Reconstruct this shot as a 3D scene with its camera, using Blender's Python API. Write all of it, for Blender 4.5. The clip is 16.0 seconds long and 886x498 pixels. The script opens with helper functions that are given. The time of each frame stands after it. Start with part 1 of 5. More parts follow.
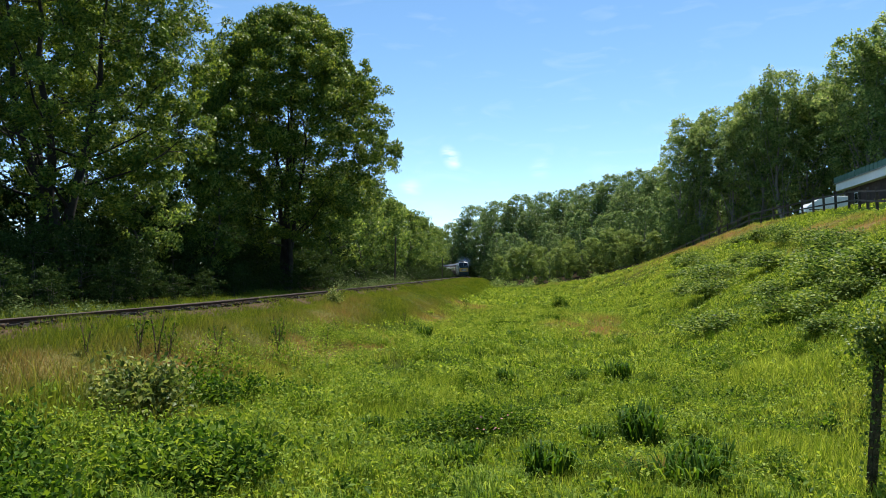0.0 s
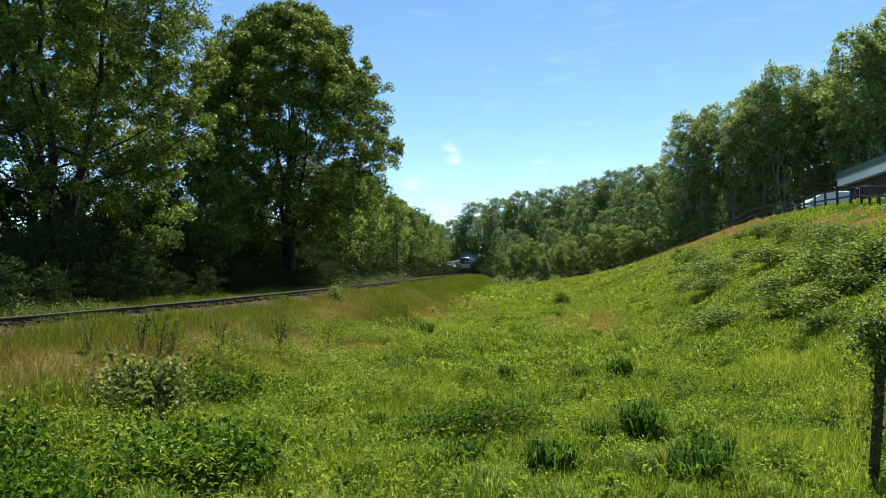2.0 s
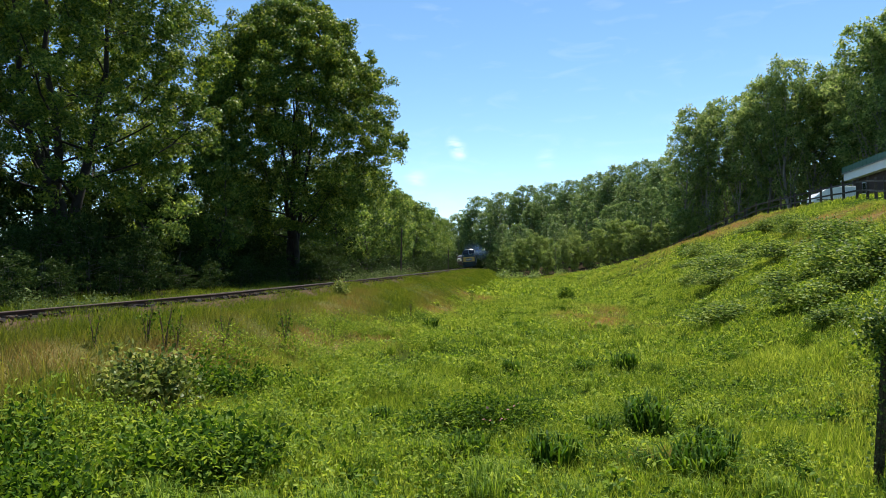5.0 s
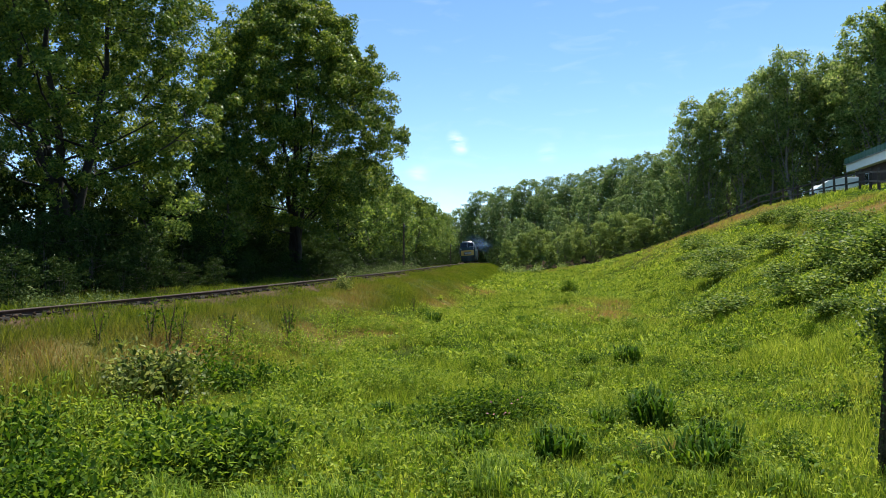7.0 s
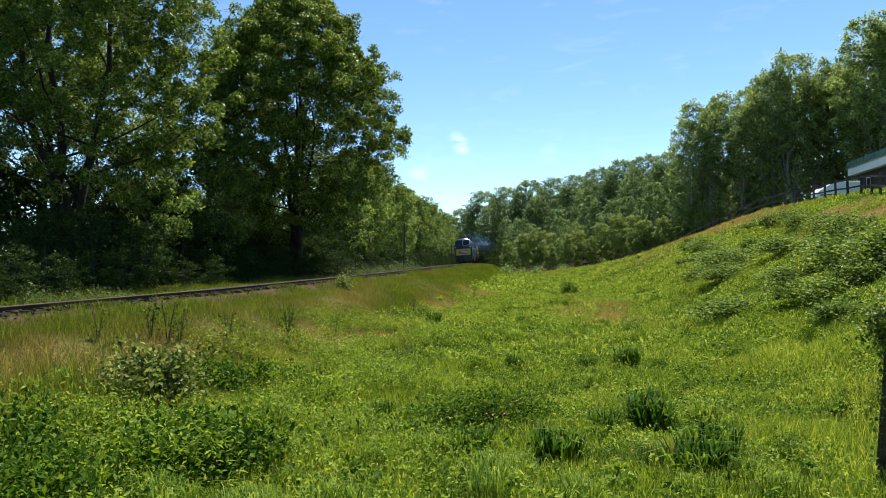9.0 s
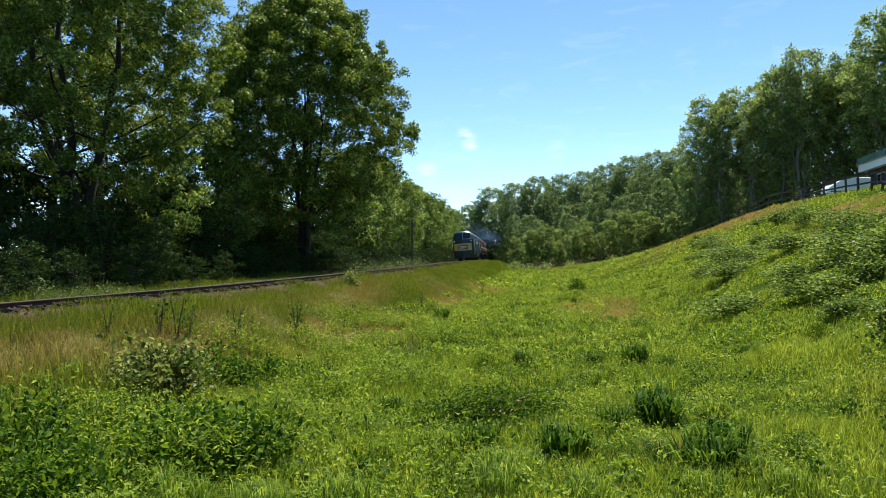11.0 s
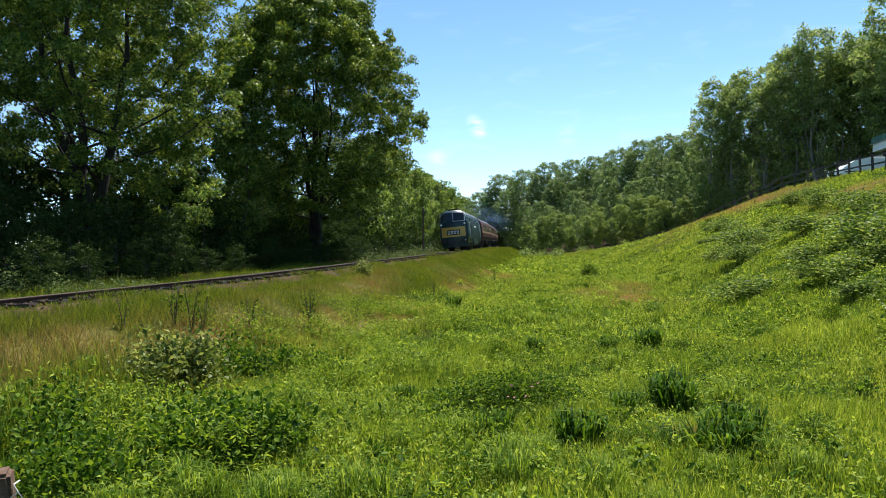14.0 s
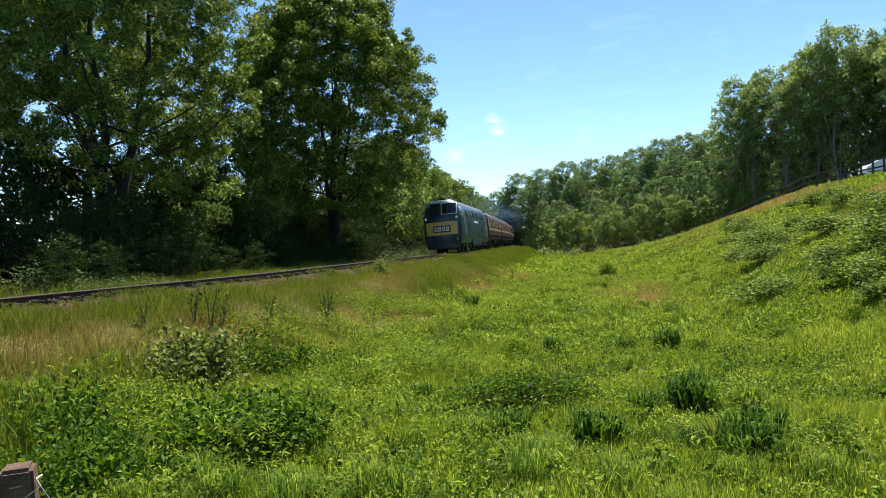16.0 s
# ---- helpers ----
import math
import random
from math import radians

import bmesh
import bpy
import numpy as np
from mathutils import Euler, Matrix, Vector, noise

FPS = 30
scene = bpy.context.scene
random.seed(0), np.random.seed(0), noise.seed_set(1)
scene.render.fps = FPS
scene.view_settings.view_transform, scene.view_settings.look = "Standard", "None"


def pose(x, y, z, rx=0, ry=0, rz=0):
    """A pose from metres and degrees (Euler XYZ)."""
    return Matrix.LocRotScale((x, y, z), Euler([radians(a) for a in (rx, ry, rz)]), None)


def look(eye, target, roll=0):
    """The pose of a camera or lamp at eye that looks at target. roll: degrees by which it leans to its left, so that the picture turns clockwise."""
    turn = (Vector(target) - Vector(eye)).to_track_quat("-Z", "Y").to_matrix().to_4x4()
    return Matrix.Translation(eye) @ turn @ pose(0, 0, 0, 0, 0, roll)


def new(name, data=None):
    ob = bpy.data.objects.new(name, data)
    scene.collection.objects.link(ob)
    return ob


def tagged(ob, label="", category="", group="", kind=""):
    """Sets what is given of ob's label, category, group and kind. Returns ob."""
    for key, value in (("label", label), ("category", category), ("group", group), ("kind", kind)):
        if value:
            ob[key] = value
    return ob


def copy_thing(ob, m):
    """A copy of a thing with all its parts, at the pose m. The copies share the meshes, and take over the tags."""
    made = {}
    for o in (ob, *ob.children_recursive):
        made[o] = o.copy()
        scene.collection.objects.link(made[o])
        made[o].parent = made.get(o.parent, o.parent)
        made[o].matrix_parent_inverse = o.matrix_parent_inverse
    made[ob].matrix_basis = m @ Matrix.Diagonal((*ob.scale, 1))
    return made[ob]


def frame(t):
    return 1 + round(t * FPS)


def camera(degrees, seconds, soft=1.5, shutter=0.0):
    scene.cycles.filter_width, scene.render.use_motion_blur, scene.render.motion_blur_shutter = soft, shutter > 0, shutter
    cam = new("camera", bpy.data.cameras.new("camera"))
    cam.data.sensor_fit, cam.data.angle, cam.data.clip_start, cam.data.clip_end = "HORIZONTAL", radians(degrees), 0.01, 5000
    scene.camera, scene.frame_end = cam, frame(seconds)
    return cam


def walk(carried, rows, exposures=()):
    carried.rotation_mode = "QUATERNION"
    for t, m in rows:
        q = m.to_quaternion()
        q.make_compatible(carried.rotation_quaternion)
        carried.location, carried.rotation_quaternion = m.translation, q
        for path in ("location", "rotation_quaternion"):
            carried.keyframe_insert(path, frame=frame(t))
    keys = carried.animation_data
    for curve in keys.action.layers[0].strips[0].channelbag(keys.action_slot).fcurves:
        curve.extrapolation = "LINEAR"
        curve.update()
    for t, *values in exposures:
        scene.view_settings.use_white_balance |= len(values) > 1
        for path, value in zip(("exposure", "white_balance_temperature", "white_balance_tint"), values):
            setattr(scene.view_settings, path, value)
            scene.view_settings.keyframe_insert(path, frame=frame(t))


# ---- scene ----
EYE = (0.0, 0.0, 0.73)
cam = camera(62, 16.0, soft=0.6)
PATH = [
    (0.0, pose(*EYE, 91.931, -0.000, -0.000)),
    (0.5, pose(*EYE, 92.124, -0.297, -0.219)),
    (1.0, pose(*EYE, 91.894, -0.352, -0.149)),
    (1.5, pose(*EYE, 91.704, -0.175, -0.139)),
    (2.0, pose(*EYE, 91.686, 0.220, 0.112)),
    (2.5, pose(*EYE, 91.659, 0.316, 0.063)),
    (3.0, pose(*EYE, 91.791, 0.022, -0.052)),
    (3.5, pose(*EYE, 91.624, -0.307, 0.017)),
    (4.0, pose(*EYE, 91.476, -0.145, 0.134)),
    (6.5, pose(*EYE, 90.924, 0.374, 0.779)),
    (7.0, pose(*EYE, 90.846, 0.647, 0.658)),
    (7.5, pose(*EYE, 90.851, 0.687, 0.697)),
    (8.0, pose(*EYE, 90.870, 0.556, 0.712)),
    (8.5, pose(*EYE, 90.921, 0.507, 0.830)),
    (9.0, pose(*EYE, 90.856, 0.096, 0.693)),
    (11.5, pose(*EYE, 90.311, 0.255, 1.561)),
    (12.0, pose(*EYE, 89.976, 0.652, 1.692)),
    (12.5, pose(*EYE, 90.061, 0.423, 1.724)),
    (13.0, pose(*EYE, 90.201, 0.732, 1.822)),
    (13.5, pose(*EYE, 89.955, 0.592, 1.914)),
    (14.0, pose(*EYE, 89.633, 1.010, 2.180)),
    (14.5, pose(*EYE, 89.369, 0.936, 2.146)),
    (15.0, pose(*EYE, 89.577, 0.777, 2.369)),
    (15.5, pose(*EYE, 89.763, 0.608, 2.964)),
    (16.0, pose(*EYE, 89.572, 0.791, 3.560)),
]
walk(cam, PATH, exposures=[(0.0, 0.9), (4.0, 0.9), (9.0, 0.93), (12.0, 0.96), (16.0, 1.02)])

# ---- daylight ----
SUN_EL, SUN_AZ = radians(61), radians(20)          # azimuth clockwise from +y
world = bpy.data.worlds.new("world")
scene.world = world
world.use_nodes = True
wn, wl = world.node_tree.nodes, world.node_tree.links
wn.clear()
sky = wn.new("ShaderNodeTexSky")
sky.sky_type, sky.sun_disc = "NISHITA", False
sky.sun_elevation, sky.sun_rotation = SUN_EL, SUN_AZ
sky.air_density, sky.dust_density, sky.ozone_density = 0.8, 0.0, 1.3
sky.altitude = 1000
bg = wn.new("ShaderNodeBackground")
bg.inputs[1].default_value = 0.103
wout = wn.new("ShaderNodeOutputWorld")
hue = wn.new("ShaderNodeHueSaturation")
hue.inputs["Hue"].default_value, hue.inputs["Saturation"].default_value = 0.4925, 1.1
wl.new(sky.outputs[0], hue.inputs["Color"])
# a thin wisp of cirrus and fainter streaks
geo, wisp, streak = wn.new("ShaderNodeTexCoord"), wn.new("ShaderNodeTexNoise"), wn.new("ShaderNodeMapping")
streak.inputs["Scale"].default_value, streak.inputs["Rotation"].default_value = (6, 3, 22), (0.0, 0.7, 0.0)
wl.new(geo.outputs["Generated"], streak.inputs["Vector"])
wl.new(streak.outputs[0], wisp.inputs["Vector"])
wisp.inputs["Scale"].default_value, wisp.inputs["Detail"].default_value, wisp.inputs["Distortion"].default_value = 2.6, 6, 0.6
thin = wn.new("ShaderNodeMapRange")
thin.inputs["From Min"].default_value, thin.inputs["From Max"].default_value = 0.55, 0.8
wl.new(wisp.outputs[0], thin.inputs["Value"])
cover = thin.outputs[0]
cloudy = wn.new("ShaderNodeMath")
cloudy.operation = "MULTIPLY"
cloudy.inputs[1].default_value = 0.1
wl.new(cover, cloudy.inputs[0])
total = cloudy.outputs[0]
for px, py, pz, size, amount in ((0.0135, 0.985, 0.153, 0.017, 0.9), (0.006, 0.986, 0.163, 0.014, 0.7), (-0.045, 0.992, 0.112, 0.022, 0.45), (0.13, 0.98, 0.14, 0.02, 0.3)):
    near = wn.new("ShaderNodeVectorMath")
    near.operation = "DISTANCE"
    near.inputs[1].default_value = (px, py, pz)
    wl.new(geo.outputs["Generated"], near.inputs[0])
    fall = wn.new("ShaderNodeMapRange")
    fall.interpolation_type = "SMOOTHSTEP"
    fall.inputs["From Min"].default_value, fall.inputs["From Max"].default_value = size, 0.0
    fall.inputs["To Max"].default_value = amount
    wl.new(near.outputs["Value"], fall.inputs["Value"])
    shape = wn.new("ShaderNodeMath")
    shape.operation = "MULTIPLY_ADD"
    puff = wn.new("ShaderNodeMapRange")
    puff.inputs["From Min"].default_value, puff.inputs["From Max"].default_value = 0.36, 0.62
    wl.new(wisp.outputs[0], puff.inputs["Value"])
    wl.new(fall.outputs[0], shape.inputs[0])
    wl.new(puff.outputs[0], shape.inputs[1])
    wl.new(total, shape.inputs[2])
    total = shape.outputs[0]
cloud = wn.new("ShaderNodeMix")
cloud.data_type = "RGBA"
wl.new(total, cloud.inputs["Factor"])
wl.new(hue.outputs[0], cloud.inputs["A"])
cloud.inputs["B"].default_value = (6.2, 6.7, 7.4, 1)
wl.new(cloud.outputs["Result"], bg.inputs[0])
wl.new(bg.outputs[0], wout.inputs[0])
sun = new("sun", bpy.data.lights.new("sun", "SUN"))
sun.data.energy, sun.data.angle, sun.data.color = 5.0, radians(0.55), (1.0, 0.95, 0.86)
sun.matrix_world = look((0, 0, 0), (-math.sin(SUN_AZ) * math.cos(SUN_EL), -math.cos(SUN_AZ) * math.cos(SUN_EL), -math.sin(SUN_EL)))

# ---- materials ----
def material(name, colours, scale=4.0, rough=0.7, metal=0.0, bump=0.2, fine=60.0, island=0.0, objects=0.0, space="Object", clear=0.0, spec=0.5):
    """A surface of two or three colours mixed by coarse and fine noise, with relief."""
    m = bpy.data.materials.new(name)
    m.use_nodes = True
    n, l = m.node_tree.nodes, m.node_tree.links
    b = n["Principled BSDF"]
    tc = n.new("ShaderNodeTexCoord")
    big, small = n.new("ShaderNodeTexNoise"), n.new("ShaderNodeTexNoise")
    big.inputs["Scale"].default_value, small.inputs["Scale"].default_value = scale, fine
    big.inputs["Detail"].default_value = small.inputs["Detail"].default_value = 5
    l.new(tc.outputs[space], big.inputs["Vector"])
    l.new(tc.outputs[space], small.inputs["Vector"])
    mix = n.new("ShaderNodeMath")
    mix.operation = "MULTIPLY_ADD"
    mix.inputs[1].default_value = 0.45
    l.new(small.outputs[0], mix.inputs[0])
    half = n.new("ShaderNodeMath")
    half.operation = "MULTIPLY"
    half.inputs[1].default_value = 0.55
    l.new(big.outputs[0], half.inputs[0])
    l.new(half.outputs[0], mix.inputs[2])
    value = mix.outputs[0]
    for amount, source in ((island, ("ShaderNodeNewGeometry", "Random Per Island")), (objects, ("ShaderNodeObjectInfo", "Random"))):
        if amount:
            g = n.new(source[0])
            add = n.new("ShaderNodeMath")
            add.operation = "MULTIPLY_ADD"
            add.inputs[1].default_value = amount
            off = n.new("ShaderNodeMath")
            off.operation = "SUBTRACT"
            off.inputs[1].default_value = amount / 2
            l.new(g.outputs[source[1]], add.inputs[0])
            l.new(value, off.inputs[0])
            l.new(off.outputs[0], add.inputs[2])
            value = add.outputs[0]
    ramp = n.new("ShaderNodeValToRGB")
    els = ramp.color_ramp.elements
    els[0].position, els[1].position = 0.3, 0.7
    els[0].color, els[1].color = (*colours[0], 1), (*colours[-1], 1)
    if len(colours) == 3:
        els.new(0.5).color = (*colours[1], 1)
    l.new(value, ramp.inputs[0])
    l.new(ramp.outputs[0], b.inputs["Base Color"])
    b.inputs["Roughness"].default_value, b.inputs["Metallic"].default_value = rough, metal
    b.inputs["Coat Weight"].default_value, b.inputs["Specular IOR Level"].default_value = clear, spec
    b.inputs["Coat Roughness"].default_value = 0.22
    if bump:
        bm = n.new("ShaderNodeBump")
        bm.inputs["Strength"].default_value, bm.inputs["Distance"].default_value = bump, 0.02
        l.new(mix.outputs[0], bm.inputs["Height"])
        l.new(bm.outputs[0], b.inputs["Normal"])
    return m


def leaf_material(name, colours, dry=None, thru=0.45, gloss=0.1, scale=0.5):
    """Thin leaves or blades: diffuse, translucent and a little waxy; the colour varies from leaf to leaf and in wide drifts."""
    m = bpy.data.materials.new(name)
    m.use_nodes = True
    n, l = m.node_tree.nodes, m.node_tree.links
    b, out = n["Principled BSDF"], n["Material Output"]
    g, tc = n.new("ShaderNodeNewGeometry"), n.new("ShaderNodeTexCoord")
    big = n.new("ShaderNodeTexNoise")
    big.inputs["Scale"].default_value, big.inputs["Detail"].default_value = scale, 3
    l.new(tc.outputs["Object"], big.inputs["Vector"])
    mix = n.new("ShaderNodeMath")
    mix.operation = "MULTIPLY_ADD"
    mix.inputs[1].default_value = 0.5
    half = n.new("ShaderNodeMath")
    half.operation = "MULTIPLY"
    half.inputs[1].default_value = 0.5
    l.new(big.outputs[0], half.inputs[0])
    l.new(g.outputs["Random Per Island"], mix.inputs[0])
    l.new(half.outputs[0], mix.inputs[2])
    ramp = n.new("ShaderNodeValToRGB")
    els = ramp.color_ramp.elements
    els[0].position, els[1].position = 0.2, 0.8
    els[0].color, els[1].color = (*colours[0], 1), (*colours[-1], 1)
    if len(colours) == 3:
        els.new(0.5).color = (*colours[1], 1)
    l.new(mix.outputs[0], ramp.inputs[0])
    colour = ramp.outputs[0]
    if dry:
        at = n.new("ShaderNodeAttribute")
        at.attribute_name = "dry"
        mx = n.new("ShaderNodeMix")
        mx.data_type = "RGBA"
        l.new(at.outputs["Fac"], mx.inputs["Factor"])
        l.new(colour, mx.inputs["A"])
        mx.inputs["B"].default_value = (*dry, 1)
        colour = mx.outputs["Result"]
    l.new(colour, b.inputs["Base Color"])
    b.inputs["Roughness"].default_value = 0.45
    b.inputs["Specular IOR Level"].default_value = gloss
    tr = n.new("ShaderNodeBsdfTranslucent")
    hue = n.new("ShaderNodeHueSaturation")
    hue.inputs["Hue"].default_value, hue.inputs["Saturation"].default_value, hue.inputs["Value"].default_value = 0.485, 1.1, 1.5
    l.new(colour, hue.inputs["Color"])
    l.new(hue.outputs[0], tr.inputs["Color"])
    ms = n.new("ShaderNodeMixShader")
    ms.inputs[0].default_value = thru
    l.new(b.outputs[0], ms.inputs[1])
    l.new(tr.outputs[0], ms.inputs[2])
    l.new(ms.outputs[0], out.inputs["Surface"])
    return m


def ground_material():
    m = leaf_material("meadow_soil", ((0.016, 0.03, 0.006), (0.032, 0.056, 0.009), (0.06, 0.095, 0.015)), dry=(0.2, 0.14, 0.06), thru=0.0, gloss=0.0, scale=0.35)
    n, l = m.node_tree.nodes, m.node_tree.links
    tc = n.new("ShaderNodeTexCoord")
    fine = n.new("ShaderNodeTexNoise")
    fine.inputs["Scale"].default_value, fine.inputs["Detail"].default_value = 9, 8
    l.new(tc.outputs["Object"], fine.inputs["Vector"])
    mix = [x for x in n if x.type == "MATH" and x.operation == "MULTIPLY_ADD"][0]
    for link in list(mix.inputs[0].links):
        l.remove(link)
    l.new(fine.outputs[0], mix.inputs[0])
    b = n["Principled BSDF"]
    b.inputs["Roughness"].default_value = 1.0
    green = b.inputs["Base Color"].links[0].from_socket
    # brown leaf litter, its colour deepened to hold the woodland shade as well
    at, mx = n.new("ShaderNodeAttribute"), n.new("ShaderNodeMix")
    at.attribute_name, mx.data_type = "shaded_litter", "RGBA"
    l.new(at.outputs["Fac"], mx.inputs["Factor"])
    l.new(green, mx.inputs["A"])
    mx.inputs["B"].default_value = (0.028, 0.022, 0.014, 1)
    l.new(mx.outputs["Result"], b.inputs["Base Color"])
    bm = n.new("ShaderNodeBump")
    bm.inputs["Strength"].default_value, bm.inputs["Distance"].default_value = 0.9, 0.12
    l.new(fine.outputs[0], bm.inputs["Height"])
    l.new(bm.outputs[0], n["Principled BSDF"].inputs["Normal"])
    return m


def glass_material(name, tint, rough=0.03):
    m = bpy.data.materials.new(name)
    m.use_nodes = True
    b = m.node_tree.nodes["Principled BSDF"]
    b.inputs["Base Color"].default_value, b.inputs["Roughness"].default_value = (*tint, 1), rough
    b.inputs["Specular IOR Level"].default_value = 0.6
    return m


SOIL = ground_material()
GRASS = leaf_material("grass_blades", ((0.036, 0.08, 0.012), (0.17, 0.25, 0.033), (0.44, 0.49, 0.095)), dry=(0.33, 0.2, 0.085), thru=0.38, gloss=0.1, scale=0.3)
HERB = leaf_material("meadow_herbs", ((0.034, 0.08, 0.013), (0.14, 0.22, 0.028), (0.37, 0.44, 0.08)), thru=0.38, gloss=0.03, scale=0.6)
BANK = leaf_material("bank_grass_blades", ((0.035, 0.07, 0.009), (0.115, 0.165, 0.02), (0.25, 0.28, 0.045)), dry=(0.3, 0.19, 0.075), thru=0.3, gloss=0.08, scale=0.4)
DOCK = leaf_material("dock_leaves", ((0.014, 0.04, 0.006), (0.045, 0.1, 0.013), (0.18, 0.26, 0.035)), thru=0.36, gloss=0.02, scale=2)
BRAMBLE = leaf_material("bramble_leaves", ((0.018, 0.045, 0.01), (0.085, 0.145, 0.026), (0.3, 0.36, 0.085)), thru=0.34, gloss=0.03, scale=1)
STALK = material("dry_stalk", ((0.07, 0.045, 0.025), (0.16, 0.1, 0.05)), rough=0.9)
OAK = leaf_material("oak_leaves", ((0.032, 0.072, 0.015), (0.09, 0.15, 0.027), (0.31, 0.37, 0.066)), thru=0.28, gloss=0.08, scale=0.25)
WOOD_LEAF = leaf_material("woodland_leaves", ((0.04, 0.085, 0.028), (0.115, 0.185, 0.06), (0.29, 0.36, 0.125)), thru=0.36, scale=0.2)
RIM_LEAF = leaf_material("rim_leaves", ((0.06, 0.115, 0.035), (0.17, 0.245, 0.07), (0.37, 0.43, 0.14)), thru=0.4, scale=0.2)
ASH_LEAF = leaf_material("ash_leaves", ((0.036, 0.078, 0.02), (0.11, 0.18, 0.04), (0.31, 0.38, 0.085)), thru=0.4, scale=0.3)
WILLOW = leaf_material("willow_leaves", ((0.06, 0.11, 0.032), (0.17, 0.24, 0.062), (0.34, 0.4, 0.115)), thru=0.38, scale=0.3)
# undergrowth green lowered so the leaves carry the shade of the tall trees
SHRUB = leaf_material("shaded_shrub_leaves", ((0.013, 0.031, 0.008), (0.029, 0.054, 0.013), (0.07, 0.1, 0.027)), thru=0.2, gloss=0.02, scale=0.7)
BARK = material("bark", ((0.035, 0.03, 0.024), (0.08, 0.07, 0.055), (0.14, 0.125, 0.1)), scale=3, fine=30, rough=0.95, bump=0.8)
# bark darker than its own tone: the shade under the crowns is in the colour
SHADED_OAK_BARK = material("shaded_oak_bark", ((0.012, 0.01, 0.008), (0.03, 0.025, 0.02), (0.06, 0.05, 0.04)), scale=3, fine=30, rough=0.95, bump=0.8)
PALE_BARK = material("pale_bark", ((0.12, 0.11, 0.09), (0.22, 0.2, 0.17), (0.33, 0.31, 0.26)), scale=3, fine=30, rough=0.95, bump=0.6)
RUST = material("rusty_rail", ((0.03, 0.019, 0.014), (0.07, 0.042, 0.03)), scale=6, fine=80, rough=0.75, metal=0.3)
RAILHEAD = material("worn_steel", ((0.1, 0.09, 0.085), (0.2, 0.19, 0.18)), scale=8, fine=90, rough=0.5, metal=0.8, bump=0.05)
SLEEPER = material("creosoted_timber", ((0.022, 0.018, 0.014), (0.045, 0.036, 0.028), (0.08, 0.066, 0.052)), scale=4, fine=40, rough=0.9, bump=0.6, objects=0.3)
BALLAST = material("ballast_stone", ((0.026, 0.017, 0.01), (0.055, 0.036, 0.021), (0.1, 0.066, 0.04)), scale=3, fine=28, rough=1.0, bump=1.0, island=0.4, spec=0.08)
# weathered timber, toned down so that it looks backlit
FENCE_WOOD = material("weathered_backlit_timber", ((0.03, 0.022, 0.017), (0.06, 0.043, 0.032), (0.1, 0.075, 0.056)), scale=3, fine=45, rough=0.9, bump=0.6, objects=0.25)
BLUE = material("loco_paint", ((0.005, 0.026, 0.042), (0.009, 0.04, 0.054)), scale=0.7, fine=18, rough=0.4, bump=0.02, spec=0.3, clear=0.3)
YELLOW = material("warning_yellow", ((0.5, 0.3, 0.065), (0.6, 0.38, 0.09)), scale=2, fine=30, rough=0.4, bump=0.03)
ROOF_GREY = material("roof_paint", ((0.035, 0.042, 0.048), (0.07, 0.078, 0.085)), scale=1.2, fine=25, rough=0.55, bump=0.05)
UNDER = material("oily_underframe", ((0.012, 0.011, 0.011), (0.035, 0.03, 0.028)), scale=2, fine=30, rough=0.7, bump=0.2)
WHITE_TRIM = material("white_trim", ((0.62, 0.62, 0.6), (0.75, 0.75, 0.73)), scale=3, fine=40, rough=0.45, bump=0.03)
MAROON = material("coach_maroon", ((0.06, 0.03, 0.026), (0.09, 0.048, 0.04)), scale=0.8, fine=20, rough=0.7, bump=0.03, clear=0.0, spec=0.05)
TAN = material("coach_buff", ((0.24, 0.16, 0.1), (0.33, 0.23, 0.15)), scale=0.8, fine=20, rough=0.55, bump=0.03, spec=0.15)
PANE = glass_material("dark_glass", (0.012, 0.014, 0.018))
LENS = glass_material("lamp_lens", (0.75, 0.75, 0.72), 0.15)
VAN_WHITE = material("van_white", ((0.82, 0.83, 0.84), (0.88, 0.88, 0.88)), scale=1, fine=20, rough=0.3, bump=0.02, clear=0.6)
TYRE = material("tyre_rubber", ((0.015, 0.015, 0.015), (0.03, 0.03, 0.03)), rough=0.85)
GREEN_ROOF = material("green_sheet_roof", ((0.02, 0.09, 0.055), (0.035, 0.13, 0.08)), scale=2, fine=25, rough=0.5, bump=0.1)
FASCIA = material("white_fascia", ((0.7, 0.71, 0.7), (0.8, 0.8, 0.79)), scale=2, fine=30, rough=0.6, bump=0.05)
# red-brown boards with the shade of the valley wall mixed into the colour
BRICK = material("shaded_brown_boarding", ((0.026, 0.014, 0.011), (0.05, 0.026, 0.02)), scale=2, fine=30, rough=0.85, bump=0.3, objects=0.2)
GALV = material("galvanised_steel", ((0.3, 0.31, 0.32), (0.45, 0.46, 0.47)), scale=5, fine=60, rough=0.5, metal=0.8, bump=0.05)
PINK = leaf_material("pink_petals", ((0.4, 0.18, 0.2), (0.5, 0.26, 0.27)), thru=0.4)

# ---- building helpers ----
rng = np.random.RandomState(7)


